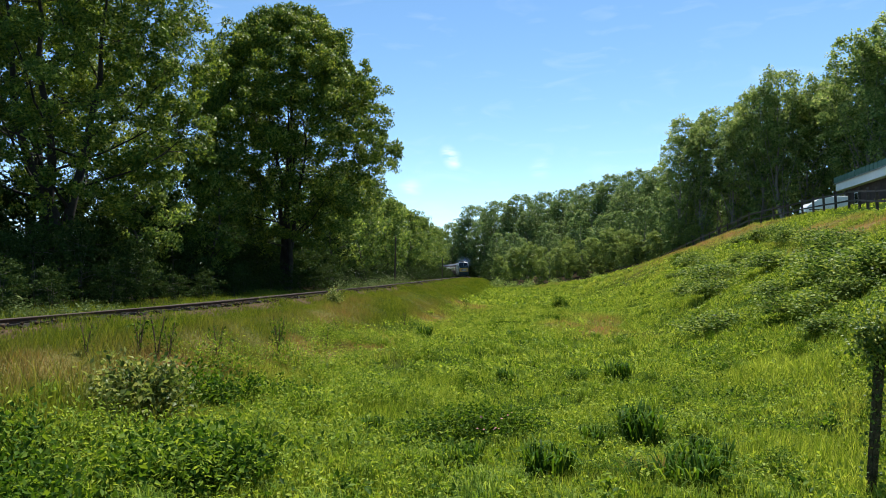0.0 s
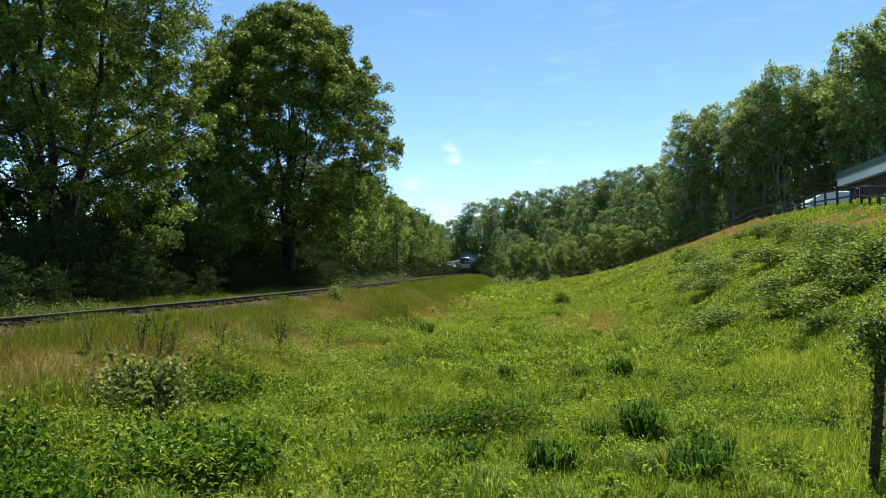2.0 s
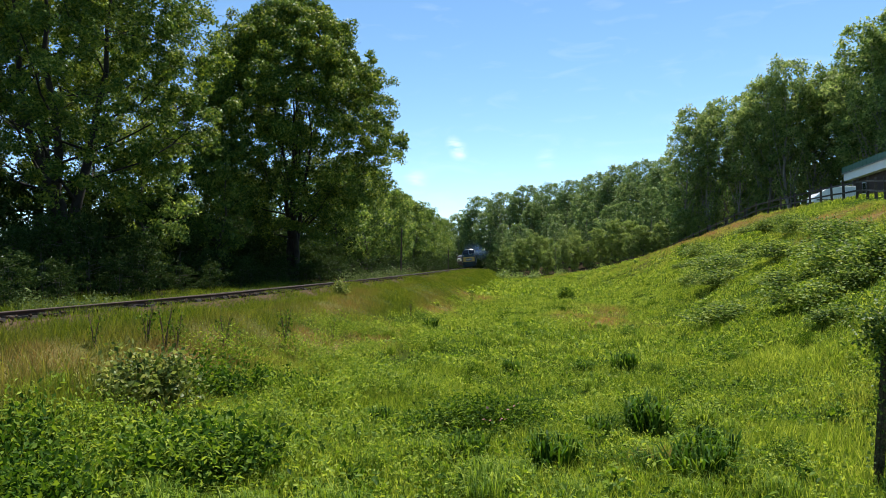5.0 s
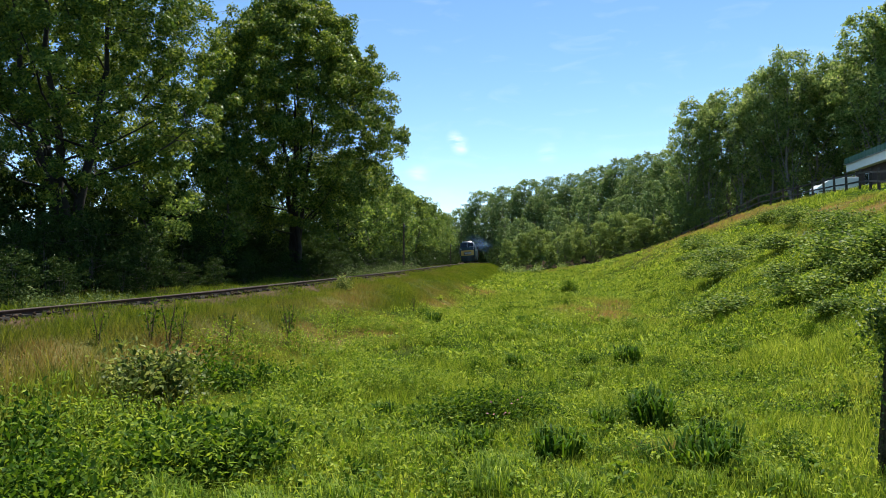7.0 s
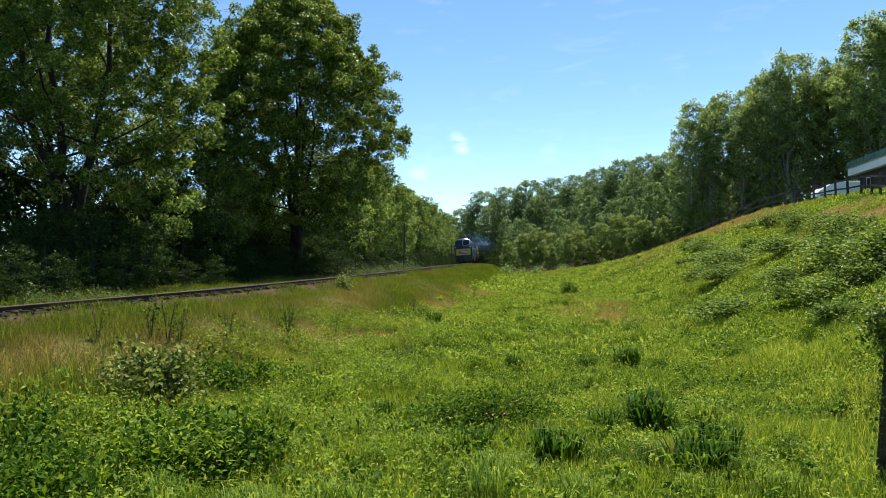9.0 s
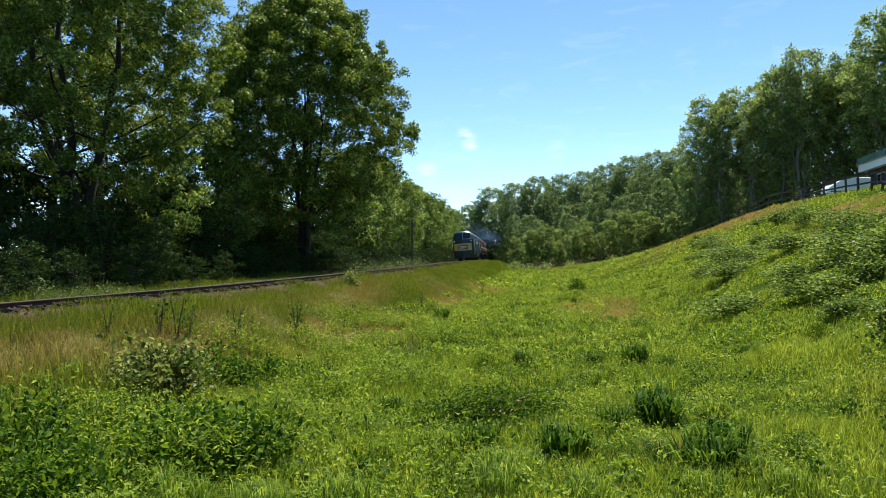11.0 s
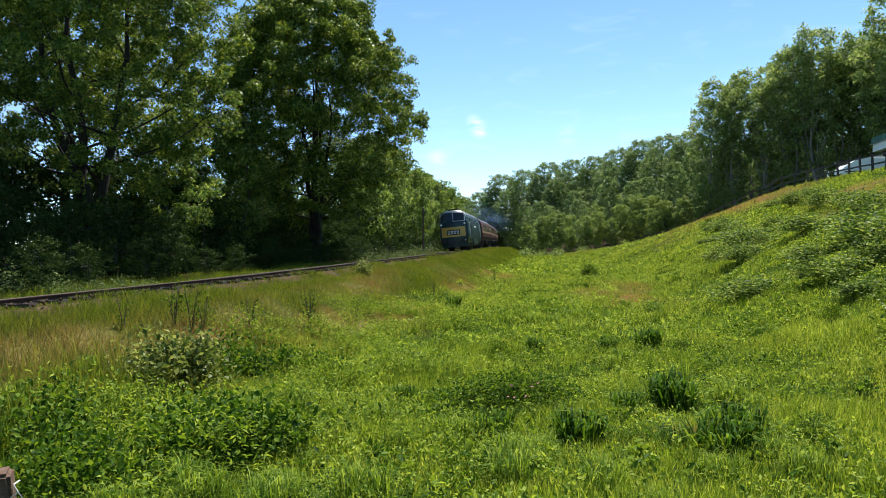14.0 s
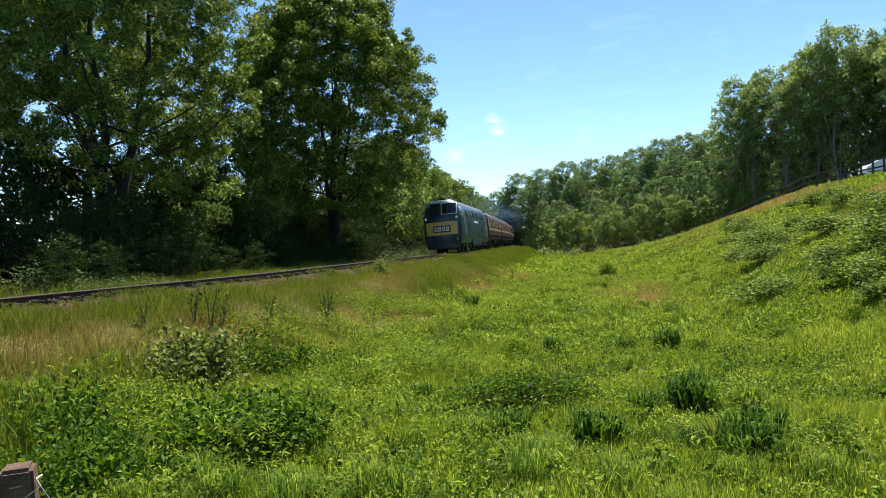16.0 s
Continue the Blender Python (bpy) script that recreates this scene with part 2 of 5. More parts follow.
def fast_mesh(name, verts, tris, mat, attr=None, smooth=False):
    """A mesh out of arrays of points and triangles."""
    me = bpy.data.meshes.new(name)
    verts, tris = np.asarray(verts, np.float32), np.asarray(tris, np.int32)
    me.vertices.add(len(verts))
    me.vertices.foreach_set("co", verts.ravel())
    me.loops.add(tris.size)
    me.loops.foreach_set("vertex_index", tris.ravel())
    me.polygons.add(len(tris))
    me.polygons.foreach_set("loop_start", np.arange(0, tris.size, tris.shape[1], dtype=np.int32))
    if smooth:
        me.polygons.foreach_set("use_smooth", np.ones(len(tris), bool))
    me.materials.append(mat)
    if attr is not None:
        me.attributes.new("dry", "FLOAT", "POINT").data.foreach_set("value", np.asarray(attr, np.float32))
    me.update(calc_edges=True)
    return me


def link_part(name, me, parent, label="", at=None):
    ob = new(name, me)
    ob.parent = parent
    if at is not None:
        ob.matrix_basis = at
    return tagged(ob, label)


def part(name, bm, mat, parent, label="", at=None, smooth=False):
    """Links a bmesh as one mesh object under a thing or a part."""
    me = bpy.data.meshes.new(name)
    if smooth:
        for f in bm.faces:
            f.smooth = True
    bm.to_mesh(me)
    bm.free()
    me.materials.append(mat)
    return link_part(name, me, parent, label, at)


def box(bm, x0, x1, y0, y1, z0, z1, bevel=0.0):
    r = bmesh.ops.create_cube(bm, size=1.0, matrix=Matrix.Translation(((x0 + x1) / 2, (y0 + y1) / 2, (z0 + z1) / 2)) @ Matrix.Diagonal((x1 - x0, y1 - y0, z1 - z0, 1)))
    if bevel:
        edges = list({e for v in r["verts"] for e in v.link_edges})
        bmesh.ops.bevel(bm, geom=edges, offset=bevel, segments=2, affect="EDGES")
    return bm


def boxed(*args, **kw):
    return box(bmesh.new(), *args, **kw)


def rod(bm, a, b, r0, r1=None, n=10):
    a, b = Vector(a), Vector(b)
    m = Matrix.Translation((a + b) / 2) @ (b - a).to_track_quat("Z", "Y").to_matrix().to_4x4()
    bmesh.ops.create_cone(bm, cap_ends=True, segments=n, radius1=r0, radius2=r0 if r1 is None else r1, depth=(b - a).length, matrix=m)
    return bm


def thing(name, m, label, category, group="", kind=""):
    ob = new(name)
    ob.empty_display_size = 0.2
    ob.matrix_basis = m
    return tagged(ob, label, category, group, kind)


def sstep(t):
    t = np.clip(t, 0, 1)
    return t * t * (3 - 2 * t)


# ---- the lie of the land ----
TRACK_Y = np.arange(-200.0, 460.0, 0.5)
_kx = np.interp(TRACK_Y, [-200, -60, -30, 0, 12.4, 51.5, 62, 70, 81, 92, 103, 113, 130, 154, 187, 208, 228, 250, 280, 330, 460],
                [-45, -18, -13, -9.5, -8.0, -3.22, -2.1, -1.38, -0.55, 0.35, 1.25, 1.95, 3.05, 4.5, 5.4, 5.0, 3.7, 1.2, -4, -16, -60])
_k = np.hanning(41)
TRACK_X = np.convolve(np.pad(_kx, 20, mode="reflect", reflect_type="odd"), _k / _k.sum(), "valid")


def track_x(y):
    return np.interp(y, TRACK_Y, TRACK_X)


def rail_z(y):
    return np.interp(y, [-200, 12, 20, 40, 60, 80, 110, 150, 190, 460], [0, -0.01, -0.03, 0.04, 0.14, 0.22, 0.26, 0.17, 0.03, 0.0])


def cant(y):
    """The slope of the curved track across its width: the outer rail, towards the meadow, is the higher."""
    return np.interp(y, [-200, 130, 210], [0.08, 0.08, 0.035])


def lumps(x, y):
    return (np.sin(x * 1.7 + 0.6 * np.sin(y * 0.9)) * np.cos(y * 1.3 + 0.7 * np.sin(x * 1.1)) * 0.05
            + np.sin(x * 0.43 + 1.3) * np.sin(y * 0.31 + 0.4) * 0.09)


def land(x, y):
    """The height of the ground."""
    x, y = np.asarray(x, float), np.asarray(y, float)
    d = np.hypot(x, y)
    z = -1.3 + 0.35 * np.exp(-(d / 6) ** 2) + lumps(x, y) * sstep(d / 6)
    foot = np.interp(y, [-200, 0, 7, 29, 60, 100, 500], [3, 3, 4.0, 8.0, 12, 12, 12])
    crest = np.interp(y, [-200, 28, 36, 54, 80, 95, 113, 160], [18.5, 18.8, 21.0, 26.2, 26.4, 26.8, 25.0, 25.0])
    high = np.interp(y, [-200, 28, 36, 43, 54, 64, 80, 95, 113, 130], [4.4, 4.6, 4.9, 5.7, 6.25, 6.1, 4.35, 2.7, 1.2, 1.0])
    u = np.clip((x - foot) / (crest - foot), 0, 1)
    z = z + high * (0.75 * u + 0.25 * sstep(u)) + 0.18 * np.clip(x - crest, 0, 18)
    start = np.interp(y, [-200, 85, 120, 160, 230, 500], [48, 48, 36, 22, 6, -10])
    z = z + 11 * sstep((x - start) / 60) + 0.06 * np.clip(x - start - 60, 0, 400)
    dx = x - track_x(y)
    w = 2.0 + 0.019 * np.clip(y - 10, 0, 100)
    top = rail_z(y) - 0.32 - 0.1 * (x < track_x(y)) + lumps(x, y) * 0.4
    fall = np.clip((dx - w) / 2.9, 0, 1)
    right = top + (z - top) * (0.45 * fall + 0.55 * sstep(fall))
    left = top + 0.02 * np.clip(-dx - 3, 0, 60)
    bank = np.where(dx > 0, right, left)
    return np.where((dx < w + 2.9), bank, z)


PATCHES = [(-4.2, 11.8, 1.0, 2.4, 0.7), (-4.6, 14.5, 0.8, 3.0, 0.4), (-3.2, 17.0, 0.8, 3.0, 0.75), (-5.9, 9.5, 1.1, 2.0, 0.6), (-1.9, 20.5, 1.0, 3.0, 0.6),
           (-3.6, 26.0, 1.0, 6.0, 0.5), (-0.5, 34.0, 1.0, 6.0, 0.5), (5.4, 27.5, 1.2, 3.8, 0.85), (6.6, 32.0, 1.0, 3.0, 0.55), (1.6, 44.0, 1.2, 4.0, 0.7), (19.6, 38.0, 1.6, 3.0, 0.75),
           (17.5, 31.0, 2.0, 3.2, 0.95), (27, 88.0, 3.5, 12.0, 0.75), (15.5, 104.0, 8.0, 4.0, 0.35), (6.2, 9.0, 0.9, 1.4, 0.35), (20, 70, 5, 12, 0.35), (2.0, 6.9, 0.35, 0.25, 0.8)]


def dryness(x, y):
    """Where the grass is dry and straw coloured."""
    x, y = np.asarray(x, float), np.asarray(y, float)
    d = np.zeros_like(x)
    ragged = 1 + 0.5 * np.sin(x * 2.3 + y) * np.sin(y * 1.9 - x * 0.8)
    for px, py, rx, ry, a in PATCHES:
        d = np.maximum(d, a * np.exp(-((x - px) / rx) ** 2 - ((y - py) / ry) ** 2) * ragged)
    rim = np.interp(y, [36, 54, 80, 95, 113], [21.0, 26.2, 26.4, 26.8, 25.0]) - 2.2
    d = np.maximum(d, 0.75 * np.exp(-((x - rim) / 2.6) ** 2) * ragged * sstep((y - 48) / 14))
    dx = x - track_x(y)
    d = np.maximum(d, 0.25 * np.exp(-((dx - 2.6) / 0.7) ** 2) * (0.6 + 0.4 * np.sin(y * 0.7)) * (y < 110))
    return np.clip(d, 0, 1)


def grid_lines(lo, a, b, hi, fine, grow=1.25):
    mid = list(np.arange(a, b, fine))
    up, down, s = [b], [a - fine], fine
    while up[-1] < hi:
        s *= grow
        up.append(up[-1] + s)
    s = fine
    while down[-1] > lo:
        s *= grow
        down.append(down[-1] - s)
    return np.array(down[::-1] + mid + up)


gx, gy = grid_lines(-3000, -14, 36, 3000, 0.4), grid_lines(-3000, 0, 112, 3000, 0.5)
GX, GY = np.meshgrid(gx, gy)
GZ = land(GX, GY)
nx, ny = len(gx), len(gy)
ids = np.arange(nx * ny).reshape(ny, nx)
quads = np.stack([ids[:-1, :-1], ids[:-1, 1:], ids[1:, 1:], ids[1:, :-1]], -1).reshape(-1, 4)
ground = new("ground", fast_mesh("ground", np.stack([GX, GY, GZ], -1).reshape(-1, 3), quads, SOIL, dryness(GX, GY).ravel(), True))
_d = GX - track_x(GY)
# where leaf litter lies under the trees, with their shade in its colour
shaded_litter = np.maximum(sstep((-3.6 - _d) / 1.2) * (GX > -60), sstep((GX - np.interp(GY, [0, 85, 113, 130, 500], [46, 40, 27, 8, 8])) / 3) * (GY > 60) * (_d > 5))
ground.data.attributes.new("shaded_litter", "FLOAT", "POINT").data.foreach_set("value", shaded_litter.ravel().astype(np.float32))
tagged(ground, "green meadow ground rising into grassy banks and wooded hillside", "ground", kind="structure")

# ---- the railway ----
_s = np.concatenate([[0], np.cumsum(np.hypot(np.diff(TRACK_X), np.diff(TRACK_Y)))])


def along(s):
    """A point on the track's centre line, s metres from its southern end."""
    return float(np.interp(s, _s, TRACK_X)), float(np.interp(s, _s, TRACK_Y))


def length_at(y):
    return float(np.interp(y, TRACK_Y, _s))


def ribbon(profile, ys, mat, name):
    """A profile of (offset, height) swept along the track."""
    xs = track_x(ys)
    tx, ty = np.gradient(xs), np.gradient(ys)
    q = np.hypot(tx, ty)
    nxx, nyy = ty / q, -tx / q
    zs = rail_z(ys)
    prof = np.array(profile)
    V = np.stack([xs[:, None] + nxx[:, None] * prof[:, 0], ys[:, None] + nyy[:, None] * prof[:, 0], zs[:, None] + prof[:, 1] + cant(ys)[:, None] * (prof[:, 0] - 0.7525)], -1)
    k, m = len(prof), len(ys)
    idx = np.arange(k * m).reshape(m, k)
    f = np.stack([idx[:-1, :-1], idx[:-1, 1:], idx[1:, 1:], idx[1:, :-1]], -1).reshape(-1, 4)
    return fast_mesh(name, V.reshape(-1, 3), f, mat)


def railway():
    t = thing("railway_track", pose(0, 0, 0), "single railway line on a low grassy embankment", "railway track", kind="structure")
    ys = np.arange(-60, 330, 1.0)
    link_part("ballast_bed", ribbon([(-1.75, -0.42), (-1.4, -0.18), (-0.8, -0.115), (0, -0.12), (0.8, -0.115), (1.4, -0.18), (1.75, -0.42)], ys, BALLAST, "ballast_bed"), t, "brown stone ballast bed grown over with grass")
    for side in (-1, 1):
        c = side * 0.7525
        prof = [(-0.07, -0.159), (-0.07, -0.145), (-0.012, -0.125), (-0.012, -0.045), (-0.036, -0.035), (-0.036, -0.003), (0.036, -0.003), (0.036, -0.035), (0.012, -0.045), (0.012, -0.125), (0.07, -0.145), (0.07, -0.159)]
        rail = link_part("rail", ribbon([(c + a, b) for a, b in prof], ys, RUST, "rail"), t, "rusty steel rail with a polished head")
        link_part("rail_head", ribbon([(c - 0.034, -0.001), (c + 0.034, -0.001)], ys, RAILHEAD, "rail_head"), rail, "bright worn running surface")
    bm = boxed(-1.3, 1.3, -0.125, 0.125, -0.24, -0.1, bevel=0.012)
    for side in (-1, 1):
        box(bm, side * 0.7525 - 0.19, side * 0.7525 + 0.19, -0.1, 0.1, -0.102, -0.075)
    me = bpy.data.meshes.new("sleeper")
    bm.to_mesh(me)
    bm.free()
    me.materials.append(SLEEPER)
    s = length_at(4.0)
    for k in range(300):
        q = s + k * 0.74
        (x0, y0), (x1, y1) = along(q - 0.3), along(q + 0.3)
        link_part("sleeper", me, t, at=pose((x0 + x1) / 2, (y0 + y1) / 2, float(rail_z((y0 + y1) / 2) - 0.7525 * cant(y0)), 0, -math.degrees(math.atan(float(cant(y0)))), math.degrees(math.atan2(y1 - y0, x1 - x0)) - 90 + rng.uniform(-0.6, 0.6)))
    # loose stones along the ballast shoulder
    n = 3000
    y = rng.uniform(4, 70, n)
    off = rng.choice([-1, 1], n) * rng.uniform(0.45, 1.5, n)
    x = track_x(y) + off
    z = rail_z(y) - 0.12 + cant(y) * (off - 0.7525) - 0.3 * np.clip(np.abs(off) - 1.35, 0, 1) + rng.uniform(-0.02, 0.03, n)
    r = rng.uniform(0.02, 0.05, n)
    o = np.array([[1, 0, 0], [-1, 0, 0], [0, 1, 0], [0, -1, 0], [0, 0, 1], [0, 0, -1]], float)
    V = np.stack([x, y, z], -1)[:, None] + o[None] * (r[:, None, None] * rng.uniform(0.6, 1.2, (n, 6, 1)))
    F = np.array([[0, 2, 4], [2, 1, 4], [1, 3, 4], [3, 0, 4], [2, 0, 5], [1, 2, 5], [3, 1, 5], [0, 3, 5]])
    tagged(link_part("ballast_stones", fast_mesh("ballast_stones", V.reshape(-1, 3), (F[None] + 6 * np.arange(n)[:, None, None]).reshape(-1, 3), BALLAST), t, "loose grey-brown ballast stones"), kind="stuff")
    return t


railway()


# ---- trees ----
def tube(pts, radii, n=6):
    pts, radii = np.asarray(pts, float), np.asarray(radii, float)
    t = np.gradient(pts, axis=0)
    t /= np.linalg.norm(t, axis=1)[:, None] + 1e-9
    ref = np.where(np.abs(t[:, 2:]) > 0.9, [[1.0, 0, 0]], [[0, 0, 1.0]])
    u = np.cross(t, ref)
    u /= np.linalg.norm(u, axis=1)[:, None] + 1e-9
    v = np.cross(t, u)
    a = np.arange(n) * 2 * np.pi / n
    V = pts[:, None] + radii[:, None, None] * (u[:, None] * np.cos(a)[None, :, None] + v[:, None] * np.sin(a)[None, :, None])
    idx = np.arange(len(pts) * n).reshape(len(pts), n)
    nxt = np.roll(idx, -1, axis=1)
    q = np.stack([idx[:-1], nxt[:-1], nxt[1:], idx[1:]], -1).reshape(-1, 4)
    return V.reshape(-1, 3), np.concatenate([q[:, [0, 1, 2]], q[:, [0, 2, 3]]])


def merge(pieces):
    V, F, k = [], [], 0
    for v, f in pieces:
        V.append(v)
        F.append(f + k)
        k += len(v)
    return np.concatenate(V), np.concatenate(F)


def leaf_quads(c, size, r, up=0.25, slim=0.55, face=None, single=False):
    """Folded pointed leaves round the points c."""
    n = len(c)
    d = r.normal(size=(n, 3))
    d /= np.linalg.norm(d, axis=1)[:, None]
    nrm = r.normal(size=(n, 3))
    nrm[:, 2] = np.abs(nrm[:, 2]) + up
    if face is not None:
        nrm = nrm * 0.6 + face * 1.3
    side = np.cross(d, nrm)
    side /= np.linalg.norm(side, axis=1)[:, None] + 1e-9
    fold = np.cross(side, d)
    s = np.asarray(size)[:, None]
    if single:
        V = np.stack([c - d * s * 0.45 - side * s * 0.3, c - d * s * 0.35 + side * s * 0.34, c + d * s * 0.6], 1)
        return V.reshape(-1, 3), np.arange(3 * n).reshape(n, 3)
    V = np.stack([c - d * s * 0.5, c + side * s * slim * 0.5 + fold * s * 0.12, c + d * s * 0.5, c - side * s * slim * 0.5 + fold * s * 0.12], 1)
    F = np.array([[0, 1, 2], [0, 2, 3]])[None] + 4 * np.arange(n)[:, None, None]
    return V.reshape(-1, 3), F.reshape(-1, 3)


def grow(seed, height, spread, trunk_r, bare, leaves, leaf, limbs=18, twigs=7, stems=1, lean=(0.08, 0.22), rise=0.55, clump=0.5, peak=0.45, trunk_top=0.92, inner=0, twig_wood=True, shape=None, flat=0.7, shell=0.05, high=1.0):
    """Wood and leaves of a tree: stems, limbs out of the stems, twigs with clumps of leaves at their ends."""
    r = np.random.RandomState(seed)
    wood, tips, spans = [], [], []

    def reach(h):
        if shape:
            return spread * np.interp(h, *shape)
        u = np.clip((h - bare) / (1.02 - bare), 0, 1)
        return spread * (np.sin(np.pi * u ** (np.log(0.5) / np.log(peak))) ** 0.75 * 0.93 + 0.07)

    for k in range(stems):
        a = r.uniform(0, 2 * np.pi)
        tilt = (0.0 if stems == 1 else r.uniform(*lean)) * height
        n = 9
        h = np.linspace(0, height * trunk_top * (1 if stems == 1 else r.uniform(0.75, 1)), n)
        wob = np.cumsum(r.normal(scale=0.012 * height, size=(n, 2)), axis=0)
        wob[0] = 0
        p = np.stack([wob[:, 0] + tilt * np.cos(a) * (h / height), wob[:, 1] + tilt * np.sin(a) * (h / height), h], -1)
        rad = trunk_r / math.sqrt(stems) * (1 - 0.93 * (h / h[-1]) ** 0.8)
        rad[0] *= 1.35
        p[0, 2] = -0.5
        wood.append(tube(p, rad, 8))
        m = max(3, limbs // stems)
        for j in range(m):
            hh = bare + (trunk_top - bare) * (j + r.uniform(0, 1)) / m
            base = np.array([np.interp(hh * height, h, p[:, i]) for i in range(3)])
            if hh * height > h[-1]:
                continue
            az = 2.4 * j + r.uniform(-0.6, 0.6) + k
            top = hh + rise * r.uniform(0.12, 0.32) * (1.05 - hh)
            L = reach(min(top, 1.0)) * r.uniform(0.78, 1.0)
            end = np.array([np.cos(az) * L, np.sin(az) * L, 0]) + [base[0] * 0.4, base[1] * 0.4, min(top, 1.03) * height]
            s = np.linspace(0, 1, 6)[:, None]
            bend = np.array([0, 0, -0.06 * L]) * np.sin(np.pi * s)
            q = base + (end - base) * s + bend + np.cumsum(r.normal(scale=0.025 * L, size=(6, 3)), axis=0) * (s > 0)
            r0 = max(0.02, np.interp(hh * height, h, rad) * 0.36)
            wood.append(tube(q, r0 * (1 - 0.85 * s[:, 0]), 5))
            for i in range(twigs):
                f = r.uniform(0.3, 1.0)
                b = np.array([np.interp(f, s[:, 0], q[:, c]) for c in range(3)])
                w = r.normal(size=3)
                w[2] = abs(w[2]) * 0.6
                w = w / np.linalg.norm(w) * r.uniform(0.25, 0.5) * spread * 0.5
                e = b + w
                if twig_wood:
                    wood.append(tube([b, b + w * 0.5 + [0, 0, 0.05], e], [r0 * 0.3, r0 * 0.2, 0.008], 3))
                tips.append(e)
                spans.append(clump * r.uniform(0.6, 1.25))
    for k in range(inner):
        hh = bare + (0.97 - bare) * r.uniform(0, 1) ** high
        a, q = r.uniform(0, 2 * np.pi), reach(hh) * math.sqrt(r.uniform(shell, 1.0))
        tips.append(np.array([math.cos(a) * q, math.sin(a) * q, hh * height]))
        spans.append(clump * r.uniform(0.6, 1.2))
    tips, spans = np.array(tips), np.array(spans)
    pick = r.randint(0, len(tips), leaves)
    off = r.normal(size=(leaves, 3))
    off /= np.linalg.norm(off, axis=1)[:, None]
    off[:, 2] = np.where(off[:, 2] < -0.6, -off[:, 2], off[:, 2]) * flat
    c = tips[pick] + off * (spans[pick] * (1.05 - 0.65 * r.uniform(0, 1, leaves) ** 2.2))[:, None] + r.normal(size=(leaves, 3)) * 0.12 * clump
    c[:, 2] = np.maximum(c[:, 2], 0.15)
    return merge(wood), leaf_quads(c, leaf * r.uniform(0.65, 1.3, leaves), r, face=off, single=True)


def tree_kind(name, label, category, group, leaf_mat, bark, **kw):
    (wv, wf), (lv, lf) = grow(**kw)
    t = thing(name, pose(0, 0, 0), label, category, group)
    link_part("trunk", fast_mesh("trunk", wv, wf, bark, smooth=True), t, "grey-brown trunk with spreading limbs")
    link_part("crown", fast_mesh("crown", lv, lf, leaf_mat), t)
    t["tall"] = kw["height"]
    return t


def stand(kinds, spots, r, squash=(0.9, 1.1)):
    """Copies of the kinds of tree on the ground: x, y and height."""
    used = set()
    for k, (x, y, h) in enumerate(spots):
        src = kinds[k % len(kinds)]
        s = h / src["tall"]
        m = pose(x, y, float(land(x, y)), 0, 0, r.uniform(0, 360)) @ Matrix.Diagonal((s * r.uniform(*squash), s * r.uniform(*squash), s, 1))
        if src.name in used:
            copy_thing(src, m)
        else:
            used.add(src.name)
            src.matrix_basis = m


